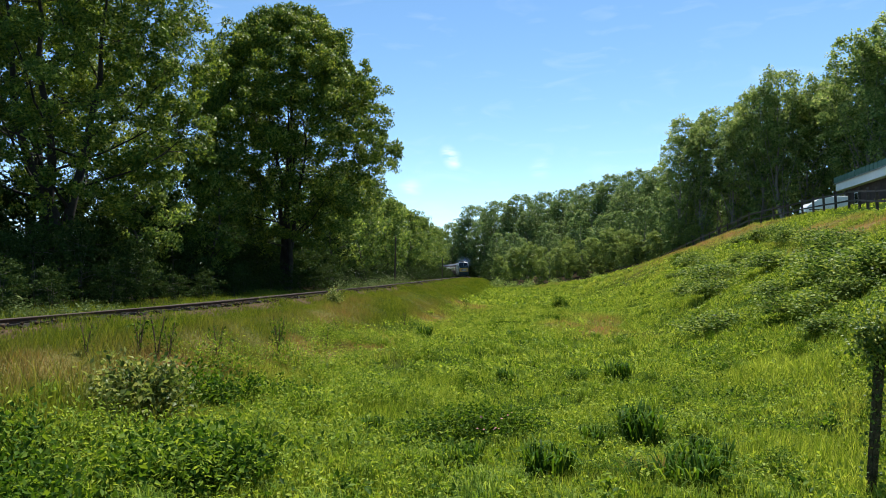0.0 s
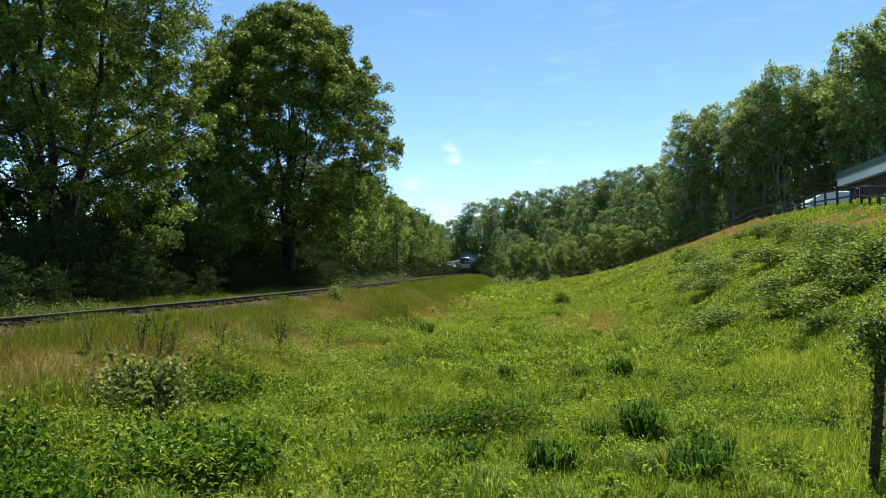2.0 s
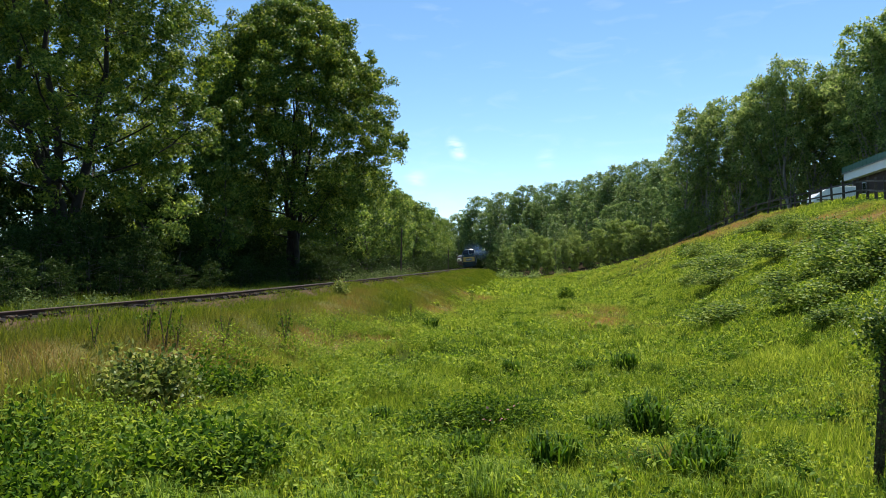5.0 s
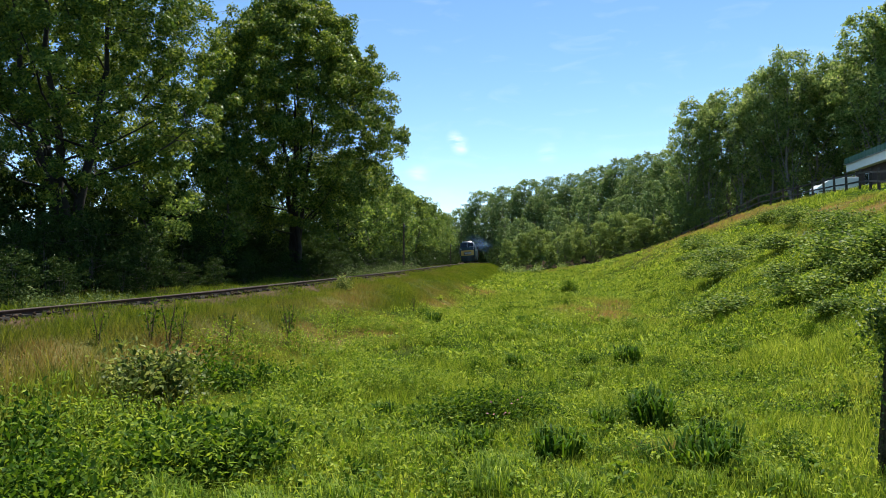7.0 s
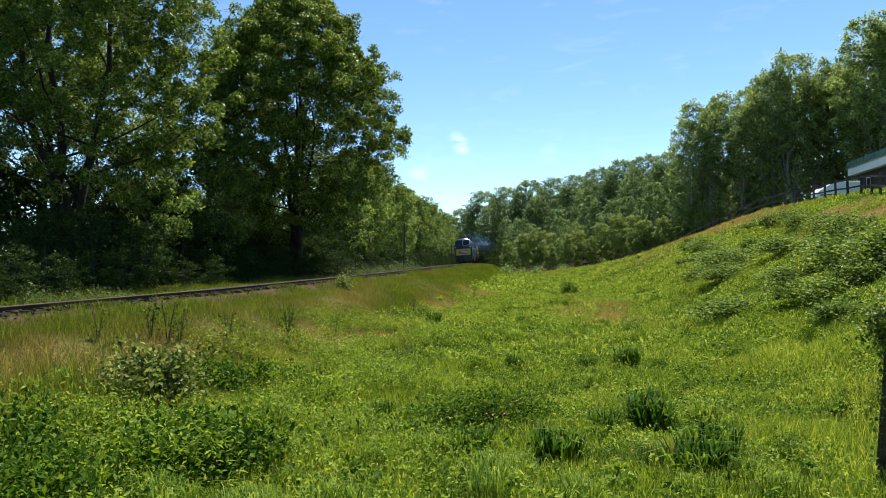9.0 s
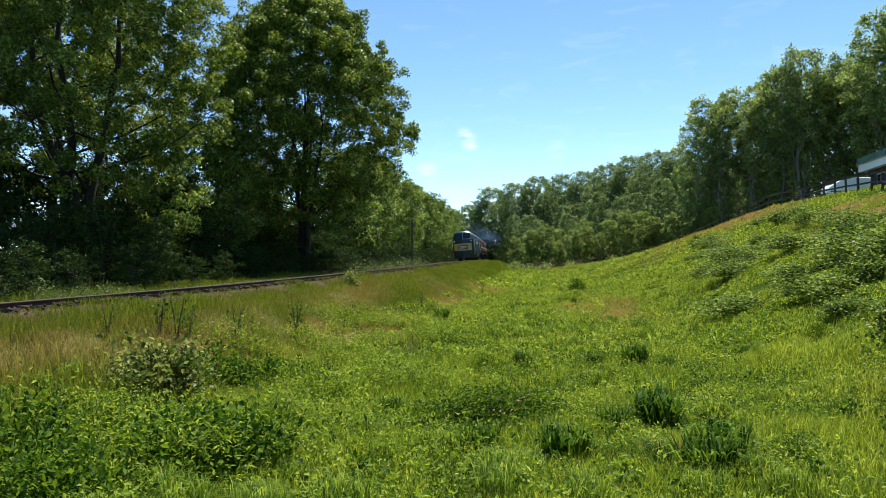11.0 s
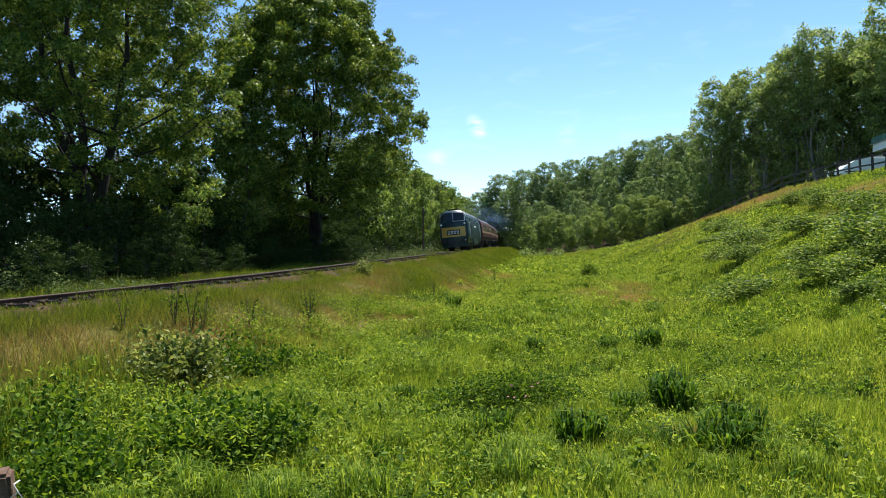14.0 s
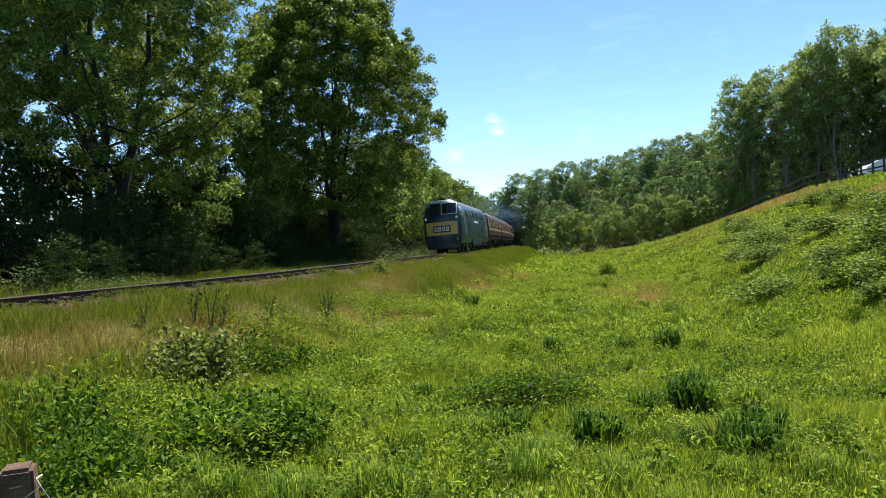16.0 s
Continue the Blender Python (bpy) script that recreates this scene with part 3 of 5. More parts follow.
def woods():
    r = np.random.RandomState(3)
    # tall oaks along the far side of the line
    g = "tall trees beside the railway"
    dome = ([0.0, 0.16, 0.24, 0.36, 0.43, 0.57, 0.68, 0.77, 0.89, 0.96, 1.0], [0.2, 0.32, 0.52, 0.9, 1.0, 0.93, 0.83, 0.7, 0.47, 0.29, 0.1])
    oaks = [tree_kind("oak_tree", "tall leafy oak with dense dark green crown beside the railway", "tree", g, OAK, SHADED_OAK_BARK, seed=11 + k, height=18.0, spread=sp, trunk_r=tr, bare=b,
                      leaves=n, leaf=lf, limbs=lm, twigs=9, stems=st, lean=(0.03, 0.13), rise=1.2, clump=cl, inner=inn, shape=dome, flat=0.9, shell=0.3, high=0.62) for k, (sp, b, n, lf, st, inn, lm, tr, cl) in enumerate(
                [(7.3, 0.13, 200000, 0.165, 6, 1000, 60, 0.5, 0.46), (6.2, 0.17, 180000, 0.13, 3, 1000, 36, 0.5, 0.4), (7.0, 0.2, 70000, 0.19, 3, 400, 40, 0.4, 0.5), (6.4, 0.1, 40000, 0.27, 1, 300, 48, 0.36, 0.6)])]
    stand(oaks[:1], [(-9.5, 45, 17.4)], r, (1.0, 1.0))
    stand(oaks[1:3], [(-15.6, 30, 18.5), (-22.5, 40, 19.0)], r, (0.99, 1.05))
    stand(oaks[3:], [(-16.5, 58, 8.5)], r, (0.97, 1.05))
    g = "smaller trees beside the railway"
    small = [tree_kind("ash_tree", "slender young ash tree with fresh green leaves beside the railway", "tree", g, ASH_LEAF, BARK, seed=31 + k, height=11.0, spread=3.0, trunk_r=0.16, bare=0.12,
                       leaves=8500, leaf=0.25, limbs=20, twigs=5, rise=0.9, clump=0.55, peak=0.45, inner=100, twig_wood=False) for k in range(2)]
    stand(small, [(-9.0, 60, 9.5), (-7.5, 68, 10.5), (-9.0, 76, 13.0), (-6.0, 82, 10.0), (-7.0, 92, 12.0), (-5.0, 100, 10.5), (-5.5, 112, 12.5), (-3.5, 122, 11), (-4.5, 134, 13), (-3.0, 146, 11.5), (-2.2, 160, 12.5), (-1.5, 176, 13), (-12, 66, 11), (-12.2, 38.5, 8.5), (-16.2, 44, 10.5), (-13.6, 33.5, 7.5), (-8.6, 86, 9), (-10.5, 76, 10),  (-13, 88, 14), (-12, 108, 15), (-11, 130, 16), (-10, 155, 17), (-13, 56, 10)], r)
    # wooded hillside
    g = "hillside woodland trees"
    tall = [tree_kind("woodland_tree", "tall slender woodland tree in fresh spring leaf on the hillside", "tree", g, WOOD_LEAF, PALE_BARK, seed=51 + k, height=17.0, spread=sp, trunk_r=0.2, bare=b,
                      leaves=n, leaf=lf, limbs=lm, twigs=3, rise=1.7, clump=0.5, peak=pk, inner=inn, twig_wood=False, flat=0.95, shell=0.2) for k, (sp, b, pk, n, lf, lm, inn) in enumerate([(3.6, 0.04, 0.55, 12500, 0.27, 16, 420), (3.0, 0.05, 0.6, 11000, 0.27, 16, 380), (4.0, 0.03, 0.55, 13500, 0.27, 16, 460),
                                                                                                                         (4.2, 0.0, 0.52, 5200, 0.45, 8, 300), (3.8, 0.0, 0.5, 4800, 0.45, 8, 270), (4.8, 0.0, 0.57, 5800, 0.47, 8, 330)])]
    airy = [tree_kind("rim_tree", "tall airy woodland tree with pale trunk and thin spring leaf", "tree", "tall trees behind the hut", RIM_LEAF, PALE_BARK, seed=61 + k, height=17.0, spread=sp, trunk_r=0.2, bare=0.06,
                      leaves=n, leaf=0.25, limbs=26, twigs=4, rise=2.2, clump=0.5, peak=pk, inner=150, flat=1.0, shell=0.15) for k, (sp, n, pk) in enumerate([(3.3, 11000, 0.6), (2.8, 9500, 0.62), (3.7, 12000, 0.55)])]
    rim = [(34.9, 108, 21.5), (38, 106, 21.8), (41.2, 103, 21.7), (43.2, 100, 22.4), (45.6, 98, 23.4), (48.6, 97, 23.2), (51.6, 97, 23), (50.2, 89, 25.6), (53, 86, 26.8), (56.5, 90, 27)]
    rim += [((a[0] + b[0]) / 2 + 0.4, (a[1] + b[1]) / 2 + 4, 0.95 * (a[2] + b[2]) / 2) for a, b in zip(rim[:9], rim[1:10])]
    # the far shoulder of the wood rises evenly to the right
    far = []
    for k, u in enumerate(np.arange(-0.0095, 0.305, 0.0105)):
        y = float(np.interp(u, [-0.01, 0.06, 0.15, 0.3], [262, 232, 200, 140])) + (k % 2) * 7
        rise = float(np.interp(u, [-0.0095, -0.0026, 0.0122, 0.0353, 0.0468, 0.0699, 0.0968, 0.1198, 0.1466, 0.1619, 0.1811, 0.2003, 0.2194, 0.2386, 0.2692], [0.062, 0.0688, 0.0817, 0.0937, 0.1005, 0.1018, 0.1115, 0.1135, 0.1163, 0.1184, 0.1251, 0.1303, 0.1377, 0.1421, 0.151])) + r.uniform(-0.004, 0.001)
        far.append((u * y, y, (0.73 + rise * y - float(land(u * y, y))) * 0.87))
    fill = []
    for row, (y0, x0, x1, h) in enumerate([(122, 33, 60, 13), (134, 27, 70, 14), (148, 22, 80, 15), (165, 16, 85, 16), (185, 14, 95, 16), (212, 9, 100, 17), (245, -16, 110, 18)]):
        for x in np.arange(x0, min(x1, 0.36 * y0 + 14), 5.2 + row * 0.5):
            fill.append((x + r.uniform(-1.6, 1.6), y0 + r.uniform(-3, 3), h * r.uniform(0.85, 1.08)))
    for x in np.arange(36, 66, 4.2):
        fill.append((x + r.uniform(-1, 1), 112 + r.uniform(-3, 3), 15 * r.uniform(0.9, 1.1)))
    for x in np.arange(-70, 24, 6.0):
        fill.append((x + r.uniform(-2, 2), 285 + r.uniform(-6, 6), r.uniform(14, 18)))
    for y in np.arange(12, 110, 5.0):
        fill.append((-44 + r.uniform(-6, 4), y, r.uniform(5, 8)))
    fill += [(4, 268, 18), (9, 262, 19), (2, 290, 20), (7, 295, 20), (-14, 262, 17), (-12, 245, 16), (-9, 215, 14), (-6, 198, 13), (-7, 180, 13)]
    fill = [q for q in fill + [(-1.0, 300, 18), (3.5, 306, 20), (-5, 296, 17), (-8.5, 300, 16)] if abs(q[0] - float(track_x(q[1]))) > 6]
    stand(airy, [(x, y, h * (0.92 if x < 43 else 0.88 if x < 46 else 0.81)) for x, y, h in rim], r)
    stand(tall[:3], far, r, (1.0, 1.25))
    stand(tall[3:], [(x, y, h * 1.05) for x, y, h in fill], r)
    g = "young willows along the wood edge"
    will = [tree_kind("willow_tree", "young pale green willow with many thin stems at the meadow edge", "tree", g, WILLOW, BARK, seed=71 + k, height=10.0, spread=2.6, trunk_r=0.16, bare=0.06,
                      leaves=7600, leaf=0.27, limbs=20, twigs=5, stems=4, rise=1.3, clump=0.5, peak=0.5, inner=70, twig_wood=False) for k in range(3)]
    stand(will, [(8.6, 112, 5.2), (11.2, 116, 6.4), (13.2, 114, 7.0), (15.6, 117, 8.6), (17.8, 115, 9.2), (20.2, 118, 9.0), (22.0, 116, 9.6), (24.3, 119, 11.0), (26.2, 117, 11.5), (28.0, 114, 10.5), (30.2, 115, 10.0),
                 (32.0, 112, 9.0), (12, 122, 8), (16.5, 124, 10), (21, 125, 11), (26, 125, 12), (30, 122, 12), (33.5, 106, 9.5), (9.5, 120, 7), (34.5, 101, 8.0)], r)
    g = "undergrowth beside the railway"
    bush = [tree_kind("hawthorn_bush", "dense undergrowth bush beside the railway, its green darkened as if in tree shade", "bush", g, SHRUB, BARK, seed=91 + k, height=3.0, spread=1.9, trunk_r=0.06, bare=0.0,
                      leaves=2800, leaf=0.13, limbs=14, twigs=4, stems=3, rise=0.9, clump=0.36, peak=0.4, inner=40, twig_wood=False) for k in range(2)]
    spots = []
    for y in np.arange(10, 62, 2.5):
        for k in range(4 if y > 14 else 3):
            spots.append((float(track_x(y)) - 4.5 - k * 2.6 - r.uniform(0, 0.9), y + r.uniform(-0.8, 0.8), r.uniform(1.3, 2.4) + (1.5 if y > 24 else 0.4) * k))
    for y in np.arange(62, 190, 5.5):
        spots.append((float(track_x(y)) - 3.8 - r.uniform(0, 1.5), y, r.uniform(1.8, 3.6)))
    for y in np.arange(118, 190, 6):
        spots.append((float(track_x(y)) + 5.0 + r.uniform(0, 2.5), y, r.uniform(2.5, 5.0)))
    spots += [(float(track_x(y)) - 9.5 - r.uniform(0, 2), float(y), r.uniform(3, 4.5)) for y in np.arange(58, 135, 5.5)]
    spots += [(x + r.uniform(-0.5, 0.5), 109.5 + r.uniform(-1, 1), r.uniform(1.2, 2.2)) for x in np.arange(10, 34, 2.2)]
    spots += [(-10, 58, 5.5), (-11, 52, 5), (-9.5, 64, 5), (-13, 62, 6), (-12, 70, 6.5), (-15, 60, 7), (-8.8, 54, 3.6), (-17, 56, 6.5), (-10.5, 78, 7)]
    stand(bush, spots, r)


woods()


# ---- the train ----
LOCO_HALF = 10.35
LOCO_PROFILE = [(1.20, 0.62), (1.30, 0.95), (1.335, 1.4), (1.335, 2.0), (1.325, 2.45), (1.30, 2.75), (1.24, 3.1), (1.12, 3.4), (0.93, 3.62), (0.66, 3.79), (0.35, 3.89), (0.0, 3.92)]


def loco_half_width(z):
    return float(np.interp(z, [p[1] for p in LOCO_PROFILE], [p[0] for p in LOCO_PROFILE]))


def rake(z):
    """How far the cab front leans back at that height."""
    return 0.05 * max(0, 1.2 - z) + 0.02 * max(0, z - 1.2) + 0.42 * max(0, z - 2.68) + 1.1 * max(0, z - 3.6)


def cab_y(x, z):
    w = max(0.2, loco_half_width(z))
    return LOCO_HALF - 0.32 - rake(z) - 0.16 * (x / w) ** 2 - 0.1 * abs(x / w) ** 6


def front_patch(x0, x1, z0, z1, lift, thick, end=1, nx=6, nz=4, slant=0.0):
    """A curved panel that lies on the cab front."""
    bm = bmesh.new()
    rows = []
    for d in (0, thick):
        rows.append([[bm.verts.new((x0 + (x1 - x0) * i / nx + slant * (j / nz) * (1 if x0 + x1 > 0 else -1) * (i / nx if x0 + x1 > 0 else 1 - i / nx),
                                    end * (cab_y(x0 + (x1 - x0) * i / nx, z0 + (z1 - z0) * j / nz) + lift - d), z0 + (z1 - z0) * j / nz)) for i in range(nx + 1)] for j in range(nz + 1)])
    for j in range(nz):
        for i in range(nx):
            for r in rows:
                bm.faces.new((r[j][i], r[j][i + 1], r[j + 1][i + 1], r[j + 1][i]))
    f, b = rows
    for i in range(nx):
        bm.faces.new((f[0][i], b[0][i], b[0][i + 1], f[0][i + 1]))
        bm.faces.new((f[nz][i], f[nz][i + 1], b[nz][i + 1], b[nz][i]))
    for j in range(nz):
        bm.faces.new((f[j][0], f[j + 1][0], b[j + 1][0], b[j][0]))
        bm.faces.new((f[j][nx], b[j][nx], b[j + 1][nx], f[j + 1][nx]))
    bmesh.ops.recalc_face_normals(bm, faces=bm.faces)
    return bm


def side_patch(width_at, side, y0, y1, z0, z1, lift, thick=0.02, nz=3, cut=0.0):
    """A panel on the vehicle's flank; cut slopes its forward edge."""
    bm = bmesh.new()
    g = []
    for d in (0, thick):
        g.append([[bm.verts.new((side * (width_at(z0 + (z1 - z0) * j / nz) + lift - d), (y1 - cut * j / nz) if i else y0, z0 + (z1 - z0) * j / nz)) for i in (0, 1)] for j in range(nz + 1)])
    f, b = g
    for j in range(nz):
        bm.faces.new((f[j][0], f[j][1], f[j + 1][1], f[j + 1][0]))
        bm.faces.new((f[j][0], f[j + 1][0], b[j + 1][0], b[j][0]))
        bm.faces.new((f[j][1], b[j][1], b[j + 1][1], f[j + 1][1]))
    bm.faces.new((f[0][0], b[0][0], b[0][1], f[0][1]))
    bm.faces.new((f[nz][0], f[nz][1], b[nz][1], b[nz][0]))
    bmesh.ops.recalc_face_normals(bm, faces=bm.faces)
    return bm


def wheelset(radius):
    bm = bmesh.new()
    rod(bm, (-0.9, 0, 0), (0.9, 0, 0), 0.09, n=10)
    for s in (-1, 1):
        rod(bm, (s * 0.68, 0, 0), (s * 0.815, 0, 0), radius, n=28)
        rod(bm, (s * 0.66, 0, 0), (s * 0.70, 0, 0), radius + 0.03, n=28)
        rod(bm, (s * 0.81, 0, 0), (s * 0.84, 0, 0), radius * 0.45, n=16)
        for k in range(6):
            a = k * math.pi / 3
            rod(bm, (s * 0.815, 0.62 * radius * math.cos(a), 0.62 * radius * math.sin(a)), (s * 0.83, 0.62 * radius * math.cos(a), 0.62 * radius * math.sin(a)), 0.07, n=8)
    return bm


def bogie(parent, y, axles, radius, half):
    """A bogie under parent at y: frame, springs, boxes, wheelsets. Returns its wheelsets."""
    bm = boxed(-0.8, 0.8, -0.35, 0.35, 0.55, 0.85, bevel=0.03)
    for s in (-1, 1):
        box(bm, s * 1.03 - 0.07, s * 1.03 + 0.07, -half, half, 0.5, 0.78, bevel=0.03)
        for a in axles:
            box(bm, s * 1.1 - 0.1, s * 1.1 + 0.1, a - 0.2, a + 0.2, radius - 0.22, radius + 0.22, bevel=0.04)
            rod(bm, (s * 1.1, a - 0.36, 0.3), (s * 1.1, a - 0.36, 0.62), 0.09)
            rod(bm, (s * 1.1, a + 0.36, 0.3), (s * 1.1, a + 0.36, 0.62), 0.09)
        box(bm, s * 1.12 - 0.05, s * 1.12 + 0.05, -half - 0.1, -half + 0.25, 0.2, 0.55, bevel=0.02)
    b = part("bogie", bm, UNDER, parent, "oily dark bogie", pose(0, y, 0))
    out = []
    for a in axles:
        out.append((part("wheelset", wheelset(radius), UNDER, b, "steel wheels on an axle", pose(0, a, radius)), a, radius))
    # step iron catching the light
    part("footstep", boxed(1.16, 1.24, half - 0.35, half + 0.05, 0.42, 0.46, bevel=0.01), GALV, b)
    return out


def buffers(parent, y, end):
    bm = boxed(-1.25, 1.25, min(y, y - end * 0.12), max(y, y - end * 0.12), 0.7, 1.06, bevel=0.02)
    part("buffer_beam", bm, UNDER, parent)
    for s in (-1, 1):
        bm = rod(bmesh.new(), (s * 0.865, y, 0.92), (s * 0.865, y + end * 0.42, 0.92), 0.1, n=14)
        rod(bm, (s * 0.865, y + end * 0.42, 0.92), (s * 0.865, y + end * 0.47, 0.92), 0.2, n=20)
        part("buffer", bm, UNDER, parent)
    bm = rod(bmesh.new(), (0, y, 1.0), (0, y + end * 0.3, 0.98), 0.05, n=8)
    rod(bm, (0, y + end * 0.3, 0.98), (0, y + end * 0.3, 0.5), 0.04, n=8)
    part("coupling", bm, UNDER, parent)
    for s in (-0.45, 0.35, 0.6):
        part("brake_hose", rod(bmesh.new(), (s, y + end * 0.06, 1.0), (s, y + end * 0.16, 0.45), 0.035, n=8), UNDER, parent)


def locomotive():
    t = thing("diesel_locomotive", pose(0, 0, 0), "dark blue-green diesel locomotive with a yellow front panel", "locomotive")
    H = LOCO_HALF
    stations = [(H - 0.6, 0.97, 1), (H - 1.75, 1.0, 0), (5, 1.0, 0), (0, 1.0, 0), (-5, 1.0, 0), (-(H - 1.75), 1.0, 0), (-(H - 0.6), 0.97, -1)]
    bm = bmesh.new()
    sides = LOCO_PROFILE[:8]
    for s in (1, -1):
        rings = []
        for y, k, lean in stations:
            rings.append([bm.verts.new((s * hw * k, lean * cab_y(hw * k, z) if lean else y, z)) for hw, z in sides])
        for a, b in zip(rings, rings[1:]):
            for i in range(len(a) - 1):
                bm.faces.new((a[i], a[i + 1], b[i + 1], b[i]))
    for e in (1, -1):
        cols = np.linspace(-1, 1, 9)
        rows = [[bm.verts.new((c * hw * 0.97, e * cab_y(c * hw * 0.97, z), z)) for c in cols] for hw, z in LOCO_PROFILE[:10]]
        for a, b in zip(rows, rows[1:]):
            for i in range(8):
                bm.faces.new((a[i], a[i + 1], b[i + 1], b[i]))
    bmesh.ops.remove_doubles(bm, verts=bm.verts, dist=0.004)
    bmesh.ops.recalc_face_normals(bm, faces=bm.faces)
    body = part("body", bm, BLUE, t, smooth=True)
    bm = bmesh.new()
    rings = []
    for y, k, lean in [(H - 0.6, 0.97, 1)] + stations[1:-1] + [(-(H - 0.6), 0.97, -1)]:
        ring = []
        for s, pr in ((1, LOCO_PROFILE[7:]), (-1, LOCO_PROFILE[7:-1][::-1])):
            ring += [bm.verts.new((s * hw * k, lean * cab_y(hw * k, z) if lean else y, z)) for hw, z in pr]
        rings.append(ring)
    for a, b in zip(rings, rings[1:]):
        for i in range(len(a) - 1):
            bm.faces.new((a[i], a[i + 1], b[i + 1], b[i]))
    bmesh.ops.recalc_face_normals(bm, faces=bm.faces)
    roof = part("roof", bm, ROOF_GREY, t, "dark blue-grey curved roof", smooth=True)
    for y in (-6.5, -2.2, 2.2, 6.4):
        part("roof_vent", boxed(-0.42, 0.42, y - 0.8, y + 0.8, 3.86, 3.99, bevel=0.04), ROOF_GREY, roof)
    for y in (-4.4, 4.4):
        part("exhaust", rod(bmesh.new(), (0, y, 3.85), (0, y, 4.02), 0.16, n=14), UNDER, roof)
    for e in (1, -1):
        part("warning_panel", front_patch(-1.12, 1.12, 1.28, 2.2, 0.008, 0.03, e, 12, 4), YELLOW, body, "yellow warning panel")
        box_part = part("headcode_box", front_patch(-0.62, 0.62, 1.46, 1.94, 0.02, 0.04, e), UNDER, body, "headcode box with four plain white blinds")
        for k in range(4):
            x = -0.42 + 0.28 * k
            part("headcode_blind", front_patch(x - 0.105, x + 0.105, 1.55, 1.85, 0.028, 0.012, e, 2, 2), WHITE_TRIM, box_part)
            part("blind_bar", front_patch(x - 0.05, x + 0.05, 1.61, 1.79, 0.034, 0.012, e, 2, 2), PANE, box_part)
        for s in (-1, 1):
            # one surround white, its twin body blue: the glint is put in as colour
            fr = part("windscreen_frame", front_patch(min(s * 0.03, s * 1.13), max(s * 0.03, s * 1.13), 2.72, 3.56, 0.006, 0.03, e), WHITE_TRIM if s * e < 0 else BLUE, body, "windscreen surround, one of each pair white as a painted glint")
            part("windscreen", front_patch(min(s * 0.075, s * 1.085), max(s * 0.075, s * 1.085), 2.765, 3.515, 0.016, 0.03, e), PANE, fr, "dark windscreen")
            part("wiper", front_patch(s * 0.5 - 0.012, s * 0.5 + 0.012, 2.74, 3.2, 0.035, 0.01, e, 1, 3), UNDER, fr)
            part("marker_light", rod(bmesh.new(), (s * 1.1, e * (cab_y(1.1, 2.48) - 0.04), 2.48), (s * 1.1, e * (cab_y(1.1, 2.48) + 0.03), 2.48), 0.09, n=14), LENS, body, "white marker lamp")
            part("tail_light", rod(bmesh.new(), (s * 1.05, e * (cab_y(1.05, 0.93) - 0.04), 0.93), (s * 1.05, e * (cab_y(1.05, 0.93) + 0.02), 0.93), 0.06, n=12), LENS, body)
        part("front_skirt", front_patch(-1.2, 1.2, 0.32, 0.72, -0.05, 0.06, e, 8, 2), BLUE, body)
        buffers(t, e * (H - 0.5), e)
    for s in (-1, 1):
        for e in (1, -1):
            for (y0, y1, cut) in ((8.55, 9.25, 0.18), (7.95, 8.4, 0.0)):
                a, b = (y0, y1) if e > 0 else (-y0, -y1)
                fr = part("cab_window_frame", side_patch(loco_half_width, s, a - 0.04 * e, b + 0.04 * e, 2.66, 3.3, 0.006, cut=cut * e), WHITE_TRIM, body, "polished cab window frame")
                part("cab_window", side_patch(loco_half_width, s, a, b, 2.7, 3.26, 0.014, cut=cut * e), PANE, fr)
            a, b = (7.1, 7.75) if e > 0 else (-7.1, -7.75)
            door = part("cab_door", side_patch(loco_half_width, s, a, b, 0.98, 3.2, 0.008), BLUE, body)
            for y in (7.02, 7.83):
                part("grab_rail", rod(bmesh.new(), (s * 1.38, e * y, 1.1), (s * 1.36, e * y, 2.6), 0.018, n=6), WHITE_TRIM, door)
            part("footplate_step", boxed(min(s * 1.15, s * 1.34), max(s * 1.15, s * 1.34), e * 7.42 - 0.3, e * 7.42 + 0.3, 0.55, 0.6), UNDER, door)
        for y in (-5.6, -3.4, -1.2, 1.2, 3.4, 5.6):
            fr = part("engine_room_window_frame", side_patch(loco_half_width, s, y - 0.68, y + 0.68, 2.5, 3.2, 0.006), ROOF_GREY, body)
            part("engine_room_window", side_patch(loco_half_width, s, y - 0.6, y + 0.6, 2.56, 3.14, 0.014), PANE, fr)
        for y in (-4.5, 4.5):
            g = part("grille", side_patch(loco_half_width, s, y - 0.9, y + 0.9, 1.5, 2.35, 0.006), UNDER, body)
            for k in range(7):
                part("louvre", side_patch(loco_half_width, s, y - 0.88, y + 0.88, 1.53 + k * 0.118, 1.6 + k * 0.118, 0.02, nz=1), BLUE, g)
        part("nameplate", side_patch(loco_half_width, s, -1.3, 1.3, 2.2, 2.36, 0.014), WHITE_TRIM, body, "long cast metal plate")
        part("valance", side_patch(lambda z: 1.31, s, -3.2, 3.2, 0.42, 1.0, 0.012, 0.06), BLUE, body)
        part("fuel_tank", boxed(min(s * 0.4, s * 1.24), max(s * 0.4, s * 1.24), -2.8, 2.8, 0.3, 0.95, bevel=0.06), UNDER, t)
        part("air_reservoir", rod(bmesh.new(), (s * 1.05, -3.9, 0.75), (s * 1.05, -3.0, 0.75), 0.16, n=14), UNDER, t)
    part("frame", boxed(-1.15, 1.15, -9.7, 9.7, 0.78, 1.0), UNDER, t)
    axles = []
    for y in (5.85, -5.85):
        axles += bogie(t, y, (1.9, 0.05, -1.9), 0.545, 2.5)
    return t, axles


